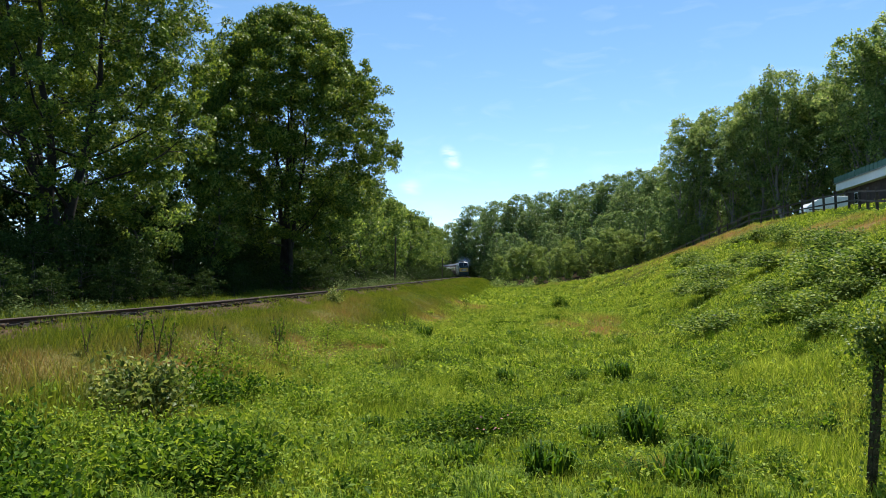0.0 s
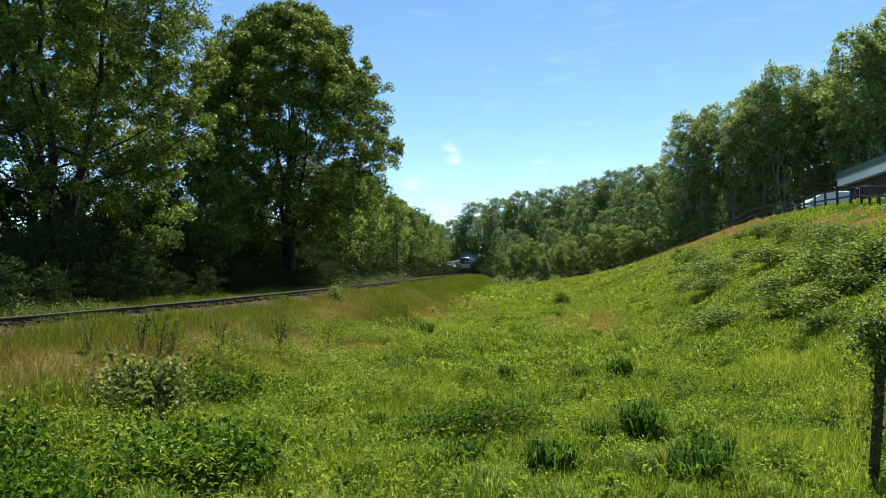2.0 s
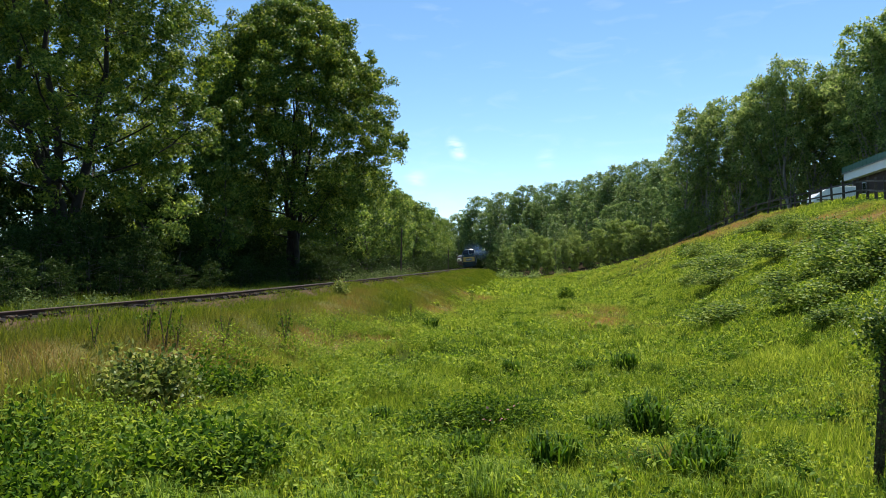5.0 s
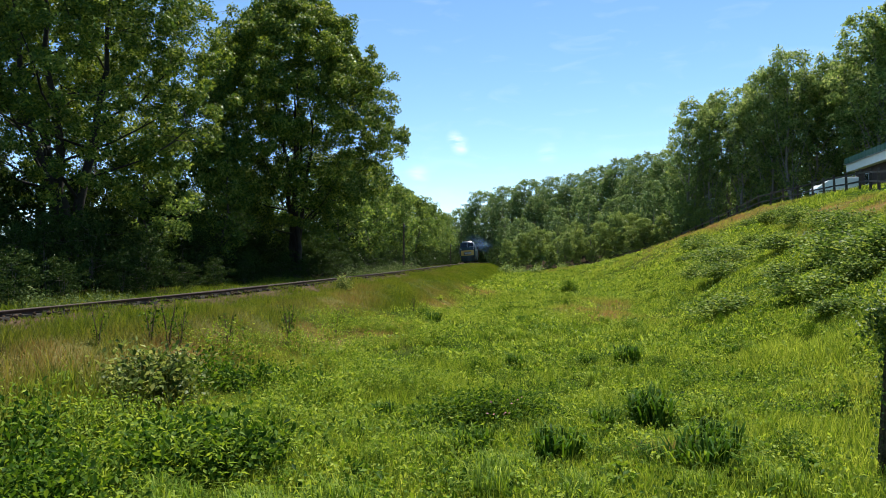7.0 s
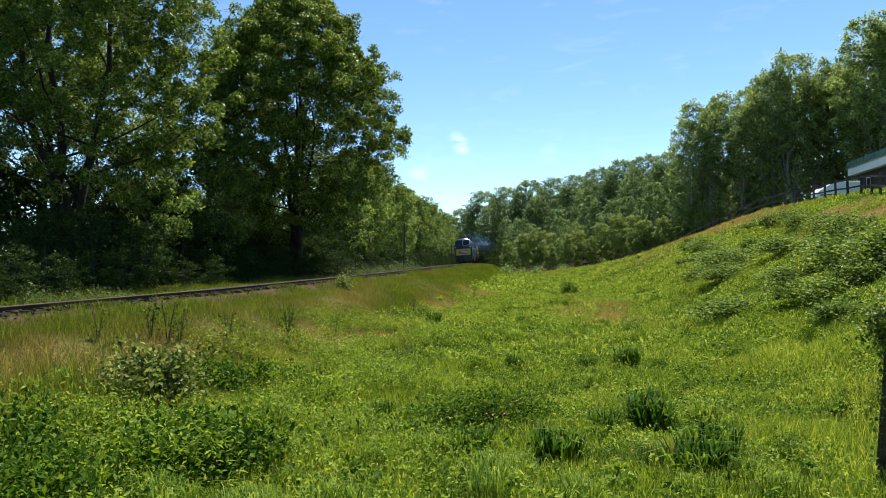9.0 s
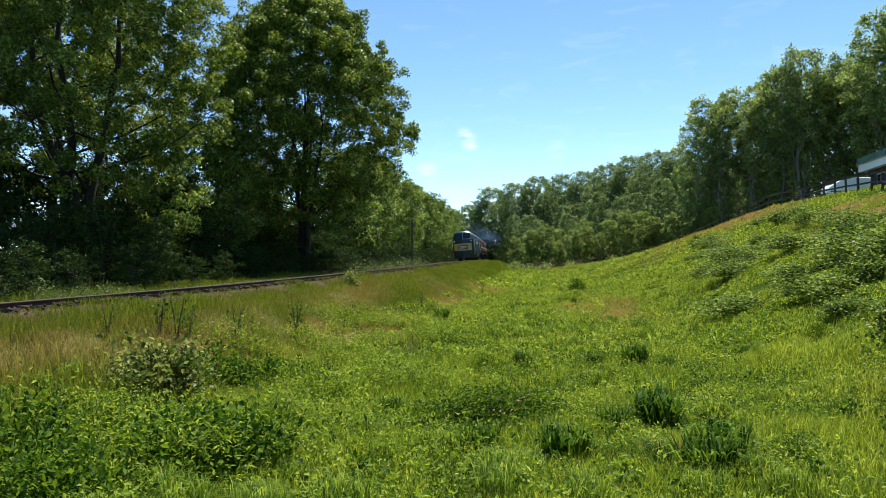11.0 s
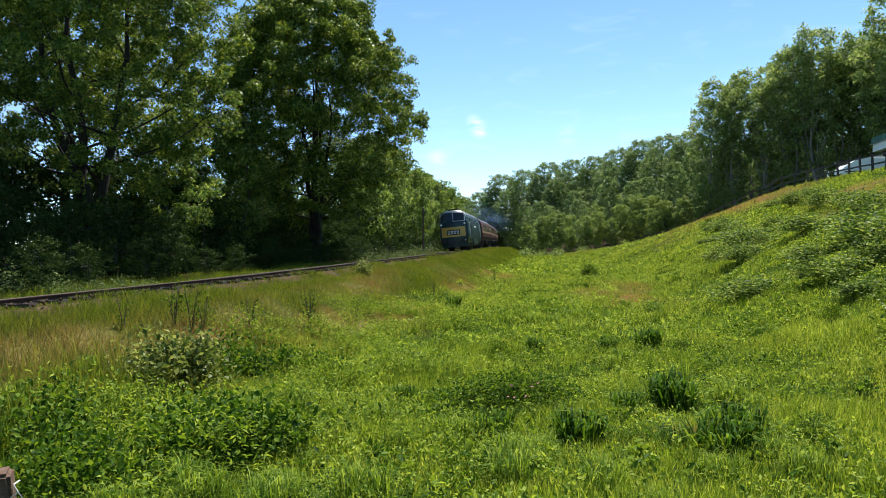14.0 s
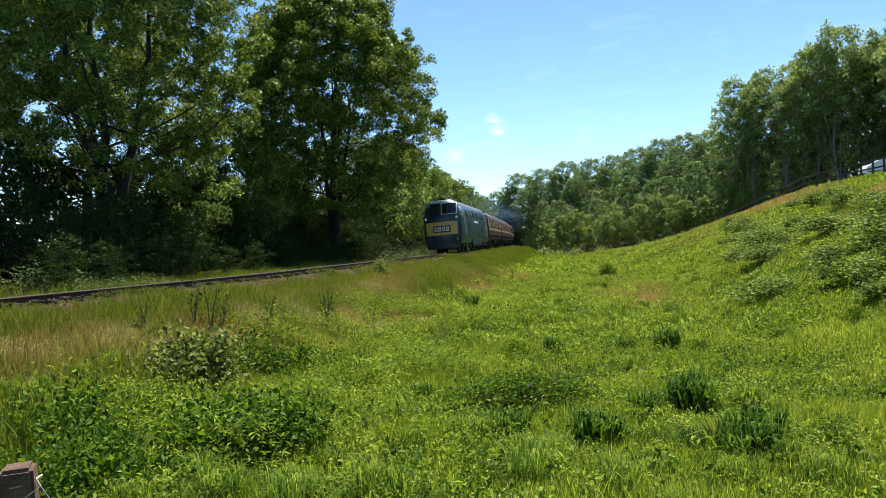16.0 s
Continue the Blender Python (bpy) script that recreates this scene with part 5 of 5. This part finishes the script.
def meadow_plants():
    r = np.random.RandomState(21)
    docks = [blade_tuft(100 + k, 210, 0.36, 0.028, 0.27, DOCK, "dock_plant", "dark green clump of long strap leaves in the meadow", "plant", "leaf clumps in the meadow", flop=0.75) for k in range(3)]
    spots = [(2.4, 9.0, 0.5), (0.98, 7.0, 0.42), (2.45, 7.0, 0.38), (3.4, 14.4, 0.36), (2.6, 14.4, 0.3), (1.75, 6.6, 0.3), (2.1, 6.4, 0.34), (0.2, 7.4, 0.32), 
             (2.2, 23.5, 0.25), (1.2, 14.2, 0.25), (1.75, 8.6, 0.3), (-0.9, 9.6, 0.28), (-0.6, 22.5, 0.35)]
    stand(docks, [(x, y, h * 0.85) for x, y, h in spots], r)
    nettles = [leafy_mound(120 + k, 900, 0.6, 0.4, 0.05, HERB, "nettle_patch", "fresh green patch of nettles and meadow herbs", "plant", "herb patches in the meadow", slim=0.36) for k in range(3)]
    sorrel = [leafy_mound(130 + k, 1300, 0.5, 0.42, 0.055, DOCK, "sorrel_patch", "dark green leafy patch in the meadow grass", "plant", "dark leafy patches in the meadow", slim=0.4) for k in range(2)]
    sorrel_low = [leafy_mound(135 + k, 500, 0.5, 0.34, 0.075, DOCK, "sorrel_clump", "small dark green leafy clump in the meadow grass", "plant", "small dark clumps in the meadow", slim=0.4) for k in range(2)]
    stand(sorrel, [(0.45, 8.75, 0.4), (0.05, 8.95, 0.36), (0.8, 8.7, 0.36), (0.3, 8.85, 0.38), (0.65, 8.8, 0.38), (0.25, 8.4, 0.26), (0.7, 8.35, 0.22), (2.6, 14.5, 0.3), (3.9, 14.0, 0.2), (1.5, 11.2, 0.18), (-0.6, 13.0, 0.2), (2.0, 9.2, 0.22), (1.6, 6.9, 0.22), (3.2, 7.2, 0.24), (4.8, 20, 0.3), (0.6, 17, 0.22), (2.4, 19.5, 0.24), (-1.0, 26, 0.3)], r, (0.8, 1.4))
    stand(sorrel_low, [(r.uniform(-1.5, 7) + 0.12 * y, y, r.uniform(0.16, 0.32)) for y in r.uniform(9, 44, 60)], r, (0.5, 1.1))
    spots = [(-3.0, 7.4, 0.5), (-2.5, 7.6, 0.45), (-2.9, 8.2, 0.45), (-3.6, 7.6, 0.45), (-3.5, 6.6, 0.4), (-2.2, 8.8, 0.35), (-4.3, 7.6, 0.45)]
    for k in range(52):
        y = r.uniform(6.0, 21)
        spots.append((r.uniform(float(track_x(y)) + 3.6, 0.4 - 0.08 * y + r.normal() * 0.5), y, r.uniform(0.16, 0.42)))
    for k in range(26):
        y = r.uniform(8, 40)
        spots.append((r.uniform(-1, 8), y, r.uniform(0.15, 0.26)))
    stand(nettles, spots, r, (0.8, 1.3))
    broad = [leafy_mound(180 + k, 950, 0.5, 0.5, 0.068, DOCK, "leafy_herb", "dense mound of broad dark green leaves at the bank foot", "plant", "broad leaved mounds", slim=0.55) for k in range(2)]
    stand(broad, [(-2.54, 6.72, 0.56), (-3.4, 5.9, 0.5), (-3.0, 5.5, 0.45), (-3.8, 6.5, 0.55), (-4.2, 7.0, 0.55), (-2.12, 6.39, 0.56), (-1.90, 6.62, 0.52), (-2.49, 7.17, 0.55), (-2.89, 7.18, 0.5), (-3.43, 10.65, 0.52), (-3.17, 11.24, 0.5), (-2.82, 11.79, 0.5), (-3.75, 11.3, 0.5), (-2.3, 11.6, 0.4)], r, (0.8, 1.1))
    shrub = leafy_mound(140, 3200, 0.7, 0.62, 0.08, PALE_SHRUB, "elder_shrub", "low shrub with broad pale-topped leaves at the bank foot", "bush", "")
    stand([shrub], [(-4.12, 9.9, 0.66)], r, (0.92, 1.0))
    bush = leafy_mound(141, 800, 0.5, 0.6, 0.09, PALE_SHRUB, "small_bush", "small round bush with pale leaves beside the track", "bush", "")
    stand([bush], [(-3.95, 26.9, 0.46)], r)
    dark_bush = leafy_mound(143, 2400, 0.45, 1.0, 0.08, DOCK, "dark_bush", "small upright dark green bush in the rough grass", "bush", "dark bushes in the meadow", slim=0.5)
    stand([dark_bush], [(6.85, 43.5, 0.95), (7.3, 43.8, 0.6), (18.0, 56.6, 1.2), (4.7, 30.5, 0.4)], r, (0.8, 1.0))
    verge = [leafy_mound(145 + k, 420, 0.6, 0.6, 0.08, SHRUB_PALE, "verge_shrub", "straggling pale-leaved shrub on the far side of the line", "bush", "shrubs beyond the line", slim=0.5) for k in range(2)]
    stand(verge, [(-9.2, 19.2, 0.5), (-9.7, 18.5, 0.45), (-8.9, 20.0, 0.45), (-11.3, 19.4, 0.8), (-12.4, 19.4, 0.9), (-10.4, 18.6, 0.5), (-5.6, 50.0, 0.9), (-5.2, 53.0, 0.8), (-6.5, 47.0, 1.0), (-7.6, 28.0, 0.4), (-4.9, 57.0, 1.0), (-4.4, 61.5, 1.2), (-3.9, 66.5, 1.2)], r, (0.9, 1.3))
    far_bush = leafy_mound(142, 700, 0.9, 1.1, 0.16, WILLOW, "small_bush", "small pale bush at the far meadow edge", "bush", "bushes at the meadow edge")
    stand([far_bush], [(11.7, 100.8, 1.2), (9.2, 99.0, 0.9), (7.2, 97.5, 1.3), (16, 107, 0.8), (22.5, 109, 0.9)], r)
    brambles = [leafy_mound(150 + k, 2600, 0.8, 0.7, 0.075, BRAMBLE, "bramble_patch", "sprawling grey-green bramble patch on the grassy bank", "bush", "brambles on the bank") for k in range(3)]
    spots = [(15.5, 38.3, 0.6), (17.9, 37.9, 0.8), (13.9, 26.1, 0.75), (10.3, 18.6, 0.7), (9.2, 18.7, 0.6), (8.2, 21.5, 0.5), (7.9, 15.2, 0.5), (19.5, 44, 0.6), (13.8, 36.9, 0.7), (10.9, 19.6, 0.8), (11.6, 20.5, 0.8), (12.4, 23.0, 0.7), (17.0, 33.5, 0.8), (12.0, 18.9, 0.8)]
    for k in range(15):
        y = r.uniform(13, 56)
        lo, hi = float(np.interp(y, [7, 29, 60], [5.4, 11, 15])), float(np.interp(y, [13, 28, 36, 54], [12, 15.5, 18, 22.5]))
        spots.append((lo + r.uniform(0, 1) * (hi - lo), y, r.uniform(0.35, 0.8)))
    stand(brambles, [(x, y, h * 0.95) for x, y, h in spots], r, (1.1, 1.6))
    tufts = [blade_tuft(170 + k, 190, 0.36, 0.013, 0.24, HERB, "grass_tussock", "tall bright green grass tussock in the meadow", "grass", "grass tussocks", flop=0.9) for k in range(3)]
    spots = [(r.uniform(-4.2, 2.6), r.uniform(4.6, 7.2), r.uniform(0.2, 0.32)) for k in range(34)] + [(r.uniform(-5.2, -2.5), r.uniform(6.5, 10), r.uniform(0.24, 0.36)) for k in range(10)] + [(r.uniform(-2.5, 6), r.uniform(7, 24), r.uniform(0.2, 0.36)) for k in range(60)]
    stand(tufts, spots, r)
    weeds = [weed_stalk(160 + k, 0.8) for k in range(2)]
    stand(weeds, [(-5.0, 12.2, 0.78), (-3.5, 15.8, 1.0), (-4.62, 12.5, 0.75), (-4.2, 13.8, 0.6), (-3.55, 16.0, 0.85), (-4.75, 12.3, 0.65), (-2.9, 18.4, 0.6), (-5.4, 11.2, 0.45), (-3.0, 20.5, 0.5), (-1.4, 27.0, 0.6), (1.2, 39, 0.8)], r)
    # a few pink campions
    n = 9
    c = np.array([0.62, 8.12, 0]) + r.normal(size=(n, 3)) * [0.05, 0.06, 0]
    c[:3] = np.array([0.42, 7.95, 0]) + r.normal(size=(3, 3)) * [0.05, 0.04, 0]
    c[:, 2] = land(c[:, 0], c[:, 1]) + r.uniform(0.25, 0.46, n)
    v, f = leaf_quads(c, r.uniform(0.028, 0.042, n), r, slim=0.9)
    tagged(new("pink_campion", fast_mesh("pink_campion", v, f, PINK)), "small cluster of pink campion flowers among the grass", "flowers", kind="stuff")


SHRUB_PALE = leaf_material("verge_leaves", ((0.025, 0.05, 0.014), (0.09, 0.13, 0.045), (0.2, 0.24, 0.1)), thru=0.25, gloss=0.02, scale=1.5)
PALE_SHRUB = leaf_material("elder_leaves", ((0.03, 0.06, 0.012), (0.13, 0.175, 0.04), (0.33, 0.345, 0.11)), thru=0.35, gloss=0.1, scale=1.5)
meadow_plants()


def blades(name, label, n, xr, yr, height, width, mat, seed, bent=True, where=None, power=1.0, band=None):
    """Grass blades over a stretch of ground."""
    r = np.random.RandomState(seed)
    y = yr[0] + (yr[1] - yr[0]) * r.uniform(0, 1, n) ** power
    x = r.uniform(xr[0], xr[1], n)
    if band:
        x = track_x(y) + r.uniform(band[0], band[1], n)
    dxt = x - track_x(y)
    keep = ((np.abs(dxt) > 0.93) | ((np.abs(dxt) < 0.64) & (band is not None))) & (np.hypot(x, y) > 1.2)
    if mat is GRASS:
        keep &= (band is not None) | (where is not None) | (dxt > 4.3 + 0.019 * np.clip(y - 10, 0, 100) + r.uniform(-0.6, 0.6, n)) | (y > 125)
    if where is not None:
        keep &= where(x, y, r)
    x, y = x[keep], y[keep]
    n = len(x)
    tuft = 0.75 + 0.5 * np.sin(x * 2.1 + 1.3 * np.sin(y * 1.2)) * np.sin(y * 1.7 + 0.9 * np.sin(x * 1.6)) + 0.25 * np.sin(x * 0.5) * np.sin(y * 0.37)
    h = height * r.uniform(0.45, 1.15, n) * np.clip(tuft, 0.3, 1.5)
    a, lean = r.uniform(0, 2 * np.pi, n), r.uniform(0.1, 0.75, n) * h
    d = np.stack([np.cos(a), np.sin(a), 0 * a], -1)
    fa = r.uniform(0, 2 * np.pi, n)
    s = np.stack([np.cos(fa), np.sin(fa), 0 * fa], -1) * (width * r.uniform(0.6, 1.4, n))[:, None] / 2
    p = np.stack([x, y, np.maximum(land(x, y) - 0.02, np.where(np.abs(x - track_x(y)) < 1.75, rail_z(y) + cant(y) * (x - track_x(y) - 0.7525) + np.interp(np.abs(x - track_x(y)), [0.8, 1.4, 1.75], [-0.125, -0.19, -0.43]), -9))], -1)
    up = np.array([0, 0, 1.0])
    dry = np.clip(dryness(x, y) * r.uniform(0.3, 1.5, n), 0, 1)
    dry = dry * np.where(x - track_x(y) < 2.4, 0.4, 1.0)
    if bent:
        mid = p + d * (lean * 0.35)[:, None] + up * (h * 0.6)[:, None]
        tip = p + d * lean[:, None] + up * h[:, None]
        V = np.stack([p - s * 0.8, p + s * 0.8, mid - s, mid + s, tip], 1)
        F = np.array([[0, 1, 3], [0, 3, 2], [2, 3, 4]])
        k = 5
    else:
        tip = p + d * lean[:, None] + up * h[:, None]
        V = np.stack([p - s, p + s, tip], 1)
        F = np.array([[0, 1, 2]])
        k = 3
    me = fast_mesh(name, V.reshape(-1, 3), (F[None] + k * np.arange(n)[:, None, None]).reshape(-1, 3), mat, np.repeat(dry, k))
    return tagged(new(name, me), label, "grass", kind="stuff")


def ground_leaves(name, label, n, xr, yr, size, height, mat, seed, each=34, wide=0.17, wild=0.4):
    """Low leafy herbs among the grass, in small domed clumps."""
    r = np.random.RandomState(seed)
    m = n // each
    cx, cy = r.uniform(xr[0], xr[1], m), yr[0] + (yr[1] - yr[0]) * r.uniform(0, 1, m) ** 1.25
    drift = np.sin(cx * 1.3 + 1.1 * np.sin(cy * 0.8)) * np.sin(cy * 0.9 + 1.7 * np.sin(cx * 0.7))
    keep = (cx - track_x(cy) > 4.1 + 0.019 * np.clip(cy - 10, 0, 100)) & (drift + r.uniform(-0.9, 0.9, m) > -wild) & (np.hypot(cx, cy) > 1.2) & (dryness(cx, cy) < r.uniform(0.2, 0.7, m))
    cx, cy = cx[keep], cy[keep]
    m = len(cx)
    rad, tall = wide * r.uniform(0.5, 1.4, m), height * r.uniform(0.5, 1.4, m)
    a, q = r.uniform(0, 2 * np.pi, (m, each)), np.sqrt(r.uniform(0, 1, (m, each)))
    x, y = cx[:, None] + rad[:, None] * q * np.cos(a), cy[:, None] + rad[:, None] * q * np.sin(a)
    z = land(x, y) + tall[:, None] * (1 - 0.75 * q ** 2) * r.uniform(0.35, 1.0, (m, each))
    c = np.stack([x, y, z], -1).reshape(-1, 3)
    out = np.stack([np.cos(a) * q, np.sin(a) * q, 0.7 + 0 * a], -1).reshape(-1, 3)
    v, f = leaf_quads(c, size * np.repeat(r.uniform(0.6, 1.3, m), each) * r.uniform(0.6, 1.3, len(c)), r, up=0.6, slim=0.5, face=out)
    return tagged(new(name, fast_mesh(name, v, f, mat)), label, "plants", kind="stuff")


blades("meadow_grass", "lush bright green meadow grass", 330000, (-9, 9), (2.5, 15), 0.2, 0.013, GRASS, 1, bent=False, power=1.15)
blades("meadow_grass", "lush bright green meadow grass", 200000, (-12, 22), (15, 42), 0.2, 0.028, GRASS, 2, bent=False)
blades("meadow_grass", "sunlit green grass of the far meadow and bank", 150000, (-8, 29), (42, 112), 0.26, 0.06, GRASS, 3, bent=False)
blades("bank_grass", "tall straw-tinted grass on the railway bank", 260000, (0, 1), (4, 125), 0.24, 0.014, BANK, 4, bent=False, power=1.5, band=(1.5, 6.2), where=lambda x, y, r: x - track_x(y) < 4.4 + 0.019 * np.clip(y - 10, 0, 100) + r.uniform(-0.5, 0.4, len(x)))
blades("bank_grass", "rough dark grass at the track edge", 26000, (-16, 4), (4, 110), 0.2, 0.02, BANK, 6, bent=False, where=lambda x, y, r: (x - track_x(y) < -1.0) & (x - track_x(y) > -5.5))
blades("verge_grass", "rough shaded grass beyond the line", 16000, (0, 1), (13, 44), 0.3, 0.018, BANK, 26, bent=False, band=(-6.5, -1.7))
blades("track_side_grass", "short straw-tinted grass growing up to the rail", 90000, (0, 1), (4, 110), 0.14, 0.014, BANK, 14, bent=False, power=1.3, band=(1.02, 2.6))
blades("track_grass", "rough grass growing between the rails", 14000, (0, 1), (4, 48), 0.11, 0.016, GRASS, 15, bent=False, power=1.3, band=(-0.64, 0.64))
blades("tall_grass", "tall arching flowering grass at the bank foot", 5000, (-8.2, -3.4), (5, 11), 0.6, 0.009, BANK, 24, where=lambda x, y, r: (x - track_x(y) > 3.0) & (x + 0.42 * y < 0.6))
ground_leaves("meadow_herbs", "low leafy meadow herbs among the grass", 190000, (-9, 9), (2.5, 16), 0.048, 0.2, HERB, 8, wild=0.55)
ground_leaves("dark_herbs", "dark green broad leaved herbs among the grass", 26000, (-7, 9), (3.5, 22), 0.075, 0.22, DOCK, 18, each=26, wide=0.22, wild=-0.2)
ground_leaves("meadow_herbs", "low leafy meadow herbs among the grass", 140000, (-6, 22), (15, 48), 0.085, 0.24, HERB, 9, each=26, wide=0.26, wild=0.55)
ground_leaves("meadow_herbs", "low leafy herbs of the far meadow and bank", 30000, (0, 20), (46, 108), 0.2, 0.3, HERB, 19, each=16, wide=0.6)
ground_leaves("bank_weeds", "rough leafy weeds and young brambles over the bank", 13000, (6, 22), (13, 58), 0.055, 0.36, BRAMBLE, 10, each=80, wide=0.5, wild=-0.3)
blades("meadow_grass", "grass round the fence behind the viewpoint", 110000, (-9, 9), (-7, 2.6), 0.2, 0.014, GRASS, 12, bent=False)


# ---- what moves ----
SPEED, GAIN, FRONT_AT_START = 8.42, 0.0045, 187.0


def gone(t):
    """Metres run since the start; the train is gathering speed."""
    return SPEED * t + GAIN * t * t


def vehicle_pose(centre, half):
    """The pose of a vehicle whose middle is centre metres along the line and whose bogies stand half a base apart."""
    (x0, y0), (x1, y1) = along(centre - half), along(centre + half)
    z0, z1 = float(rail_z(y0)), float(rail_z(y1))
    d = Vector((x0 - x1, y0 - y1, z0 - z1))
    lean = float(cant((y0 + y1) / 2))
    return pose((x0 + x1) / 2, (y0 + y1) / 2, (z0 + z1) / 2 - 0.7525 * lean, math.degrees(math.asin(d.z / d.length)), math.degrees(math.atan(lean)), math.degrees(math.atan2(d.y, d.x)) - 90)


def motions():
    start = length_at(FRONT_AT_START)
    times = [round(0.5 * k, 1) for k in range(33)]
    fine = [k / 15 for k in range(241)]
    walk(loco, [(t, vehicle_pose(start - gone(t) + 10.35, 5.85)) for t in times])
    for k, (c, _) in enumerate(wagons):
        walk(c, [(t, vehicle_pose(start - gone(t) + 20.75 + 10.2 + 20.35 * k, 7.1)) for t in times])
    for axles in [loco_axles] + [a for _, a in wagons]:
        for ob, y, radius in axles:
            walk(ob, [(t, pose(0, y, radius, -math.degrees(gone(t) / radius))) for t in fine])
    for ob, ahead, side, up in smoke:
        rows = []
        for t in times:
            x, y = along(start - gone(t) + ahead)
            rows.append((t, pose(x + side, y, float(rail_z(y)) + up, 0, 0, 2 * t)))
        walk(ob, rows)


motions()
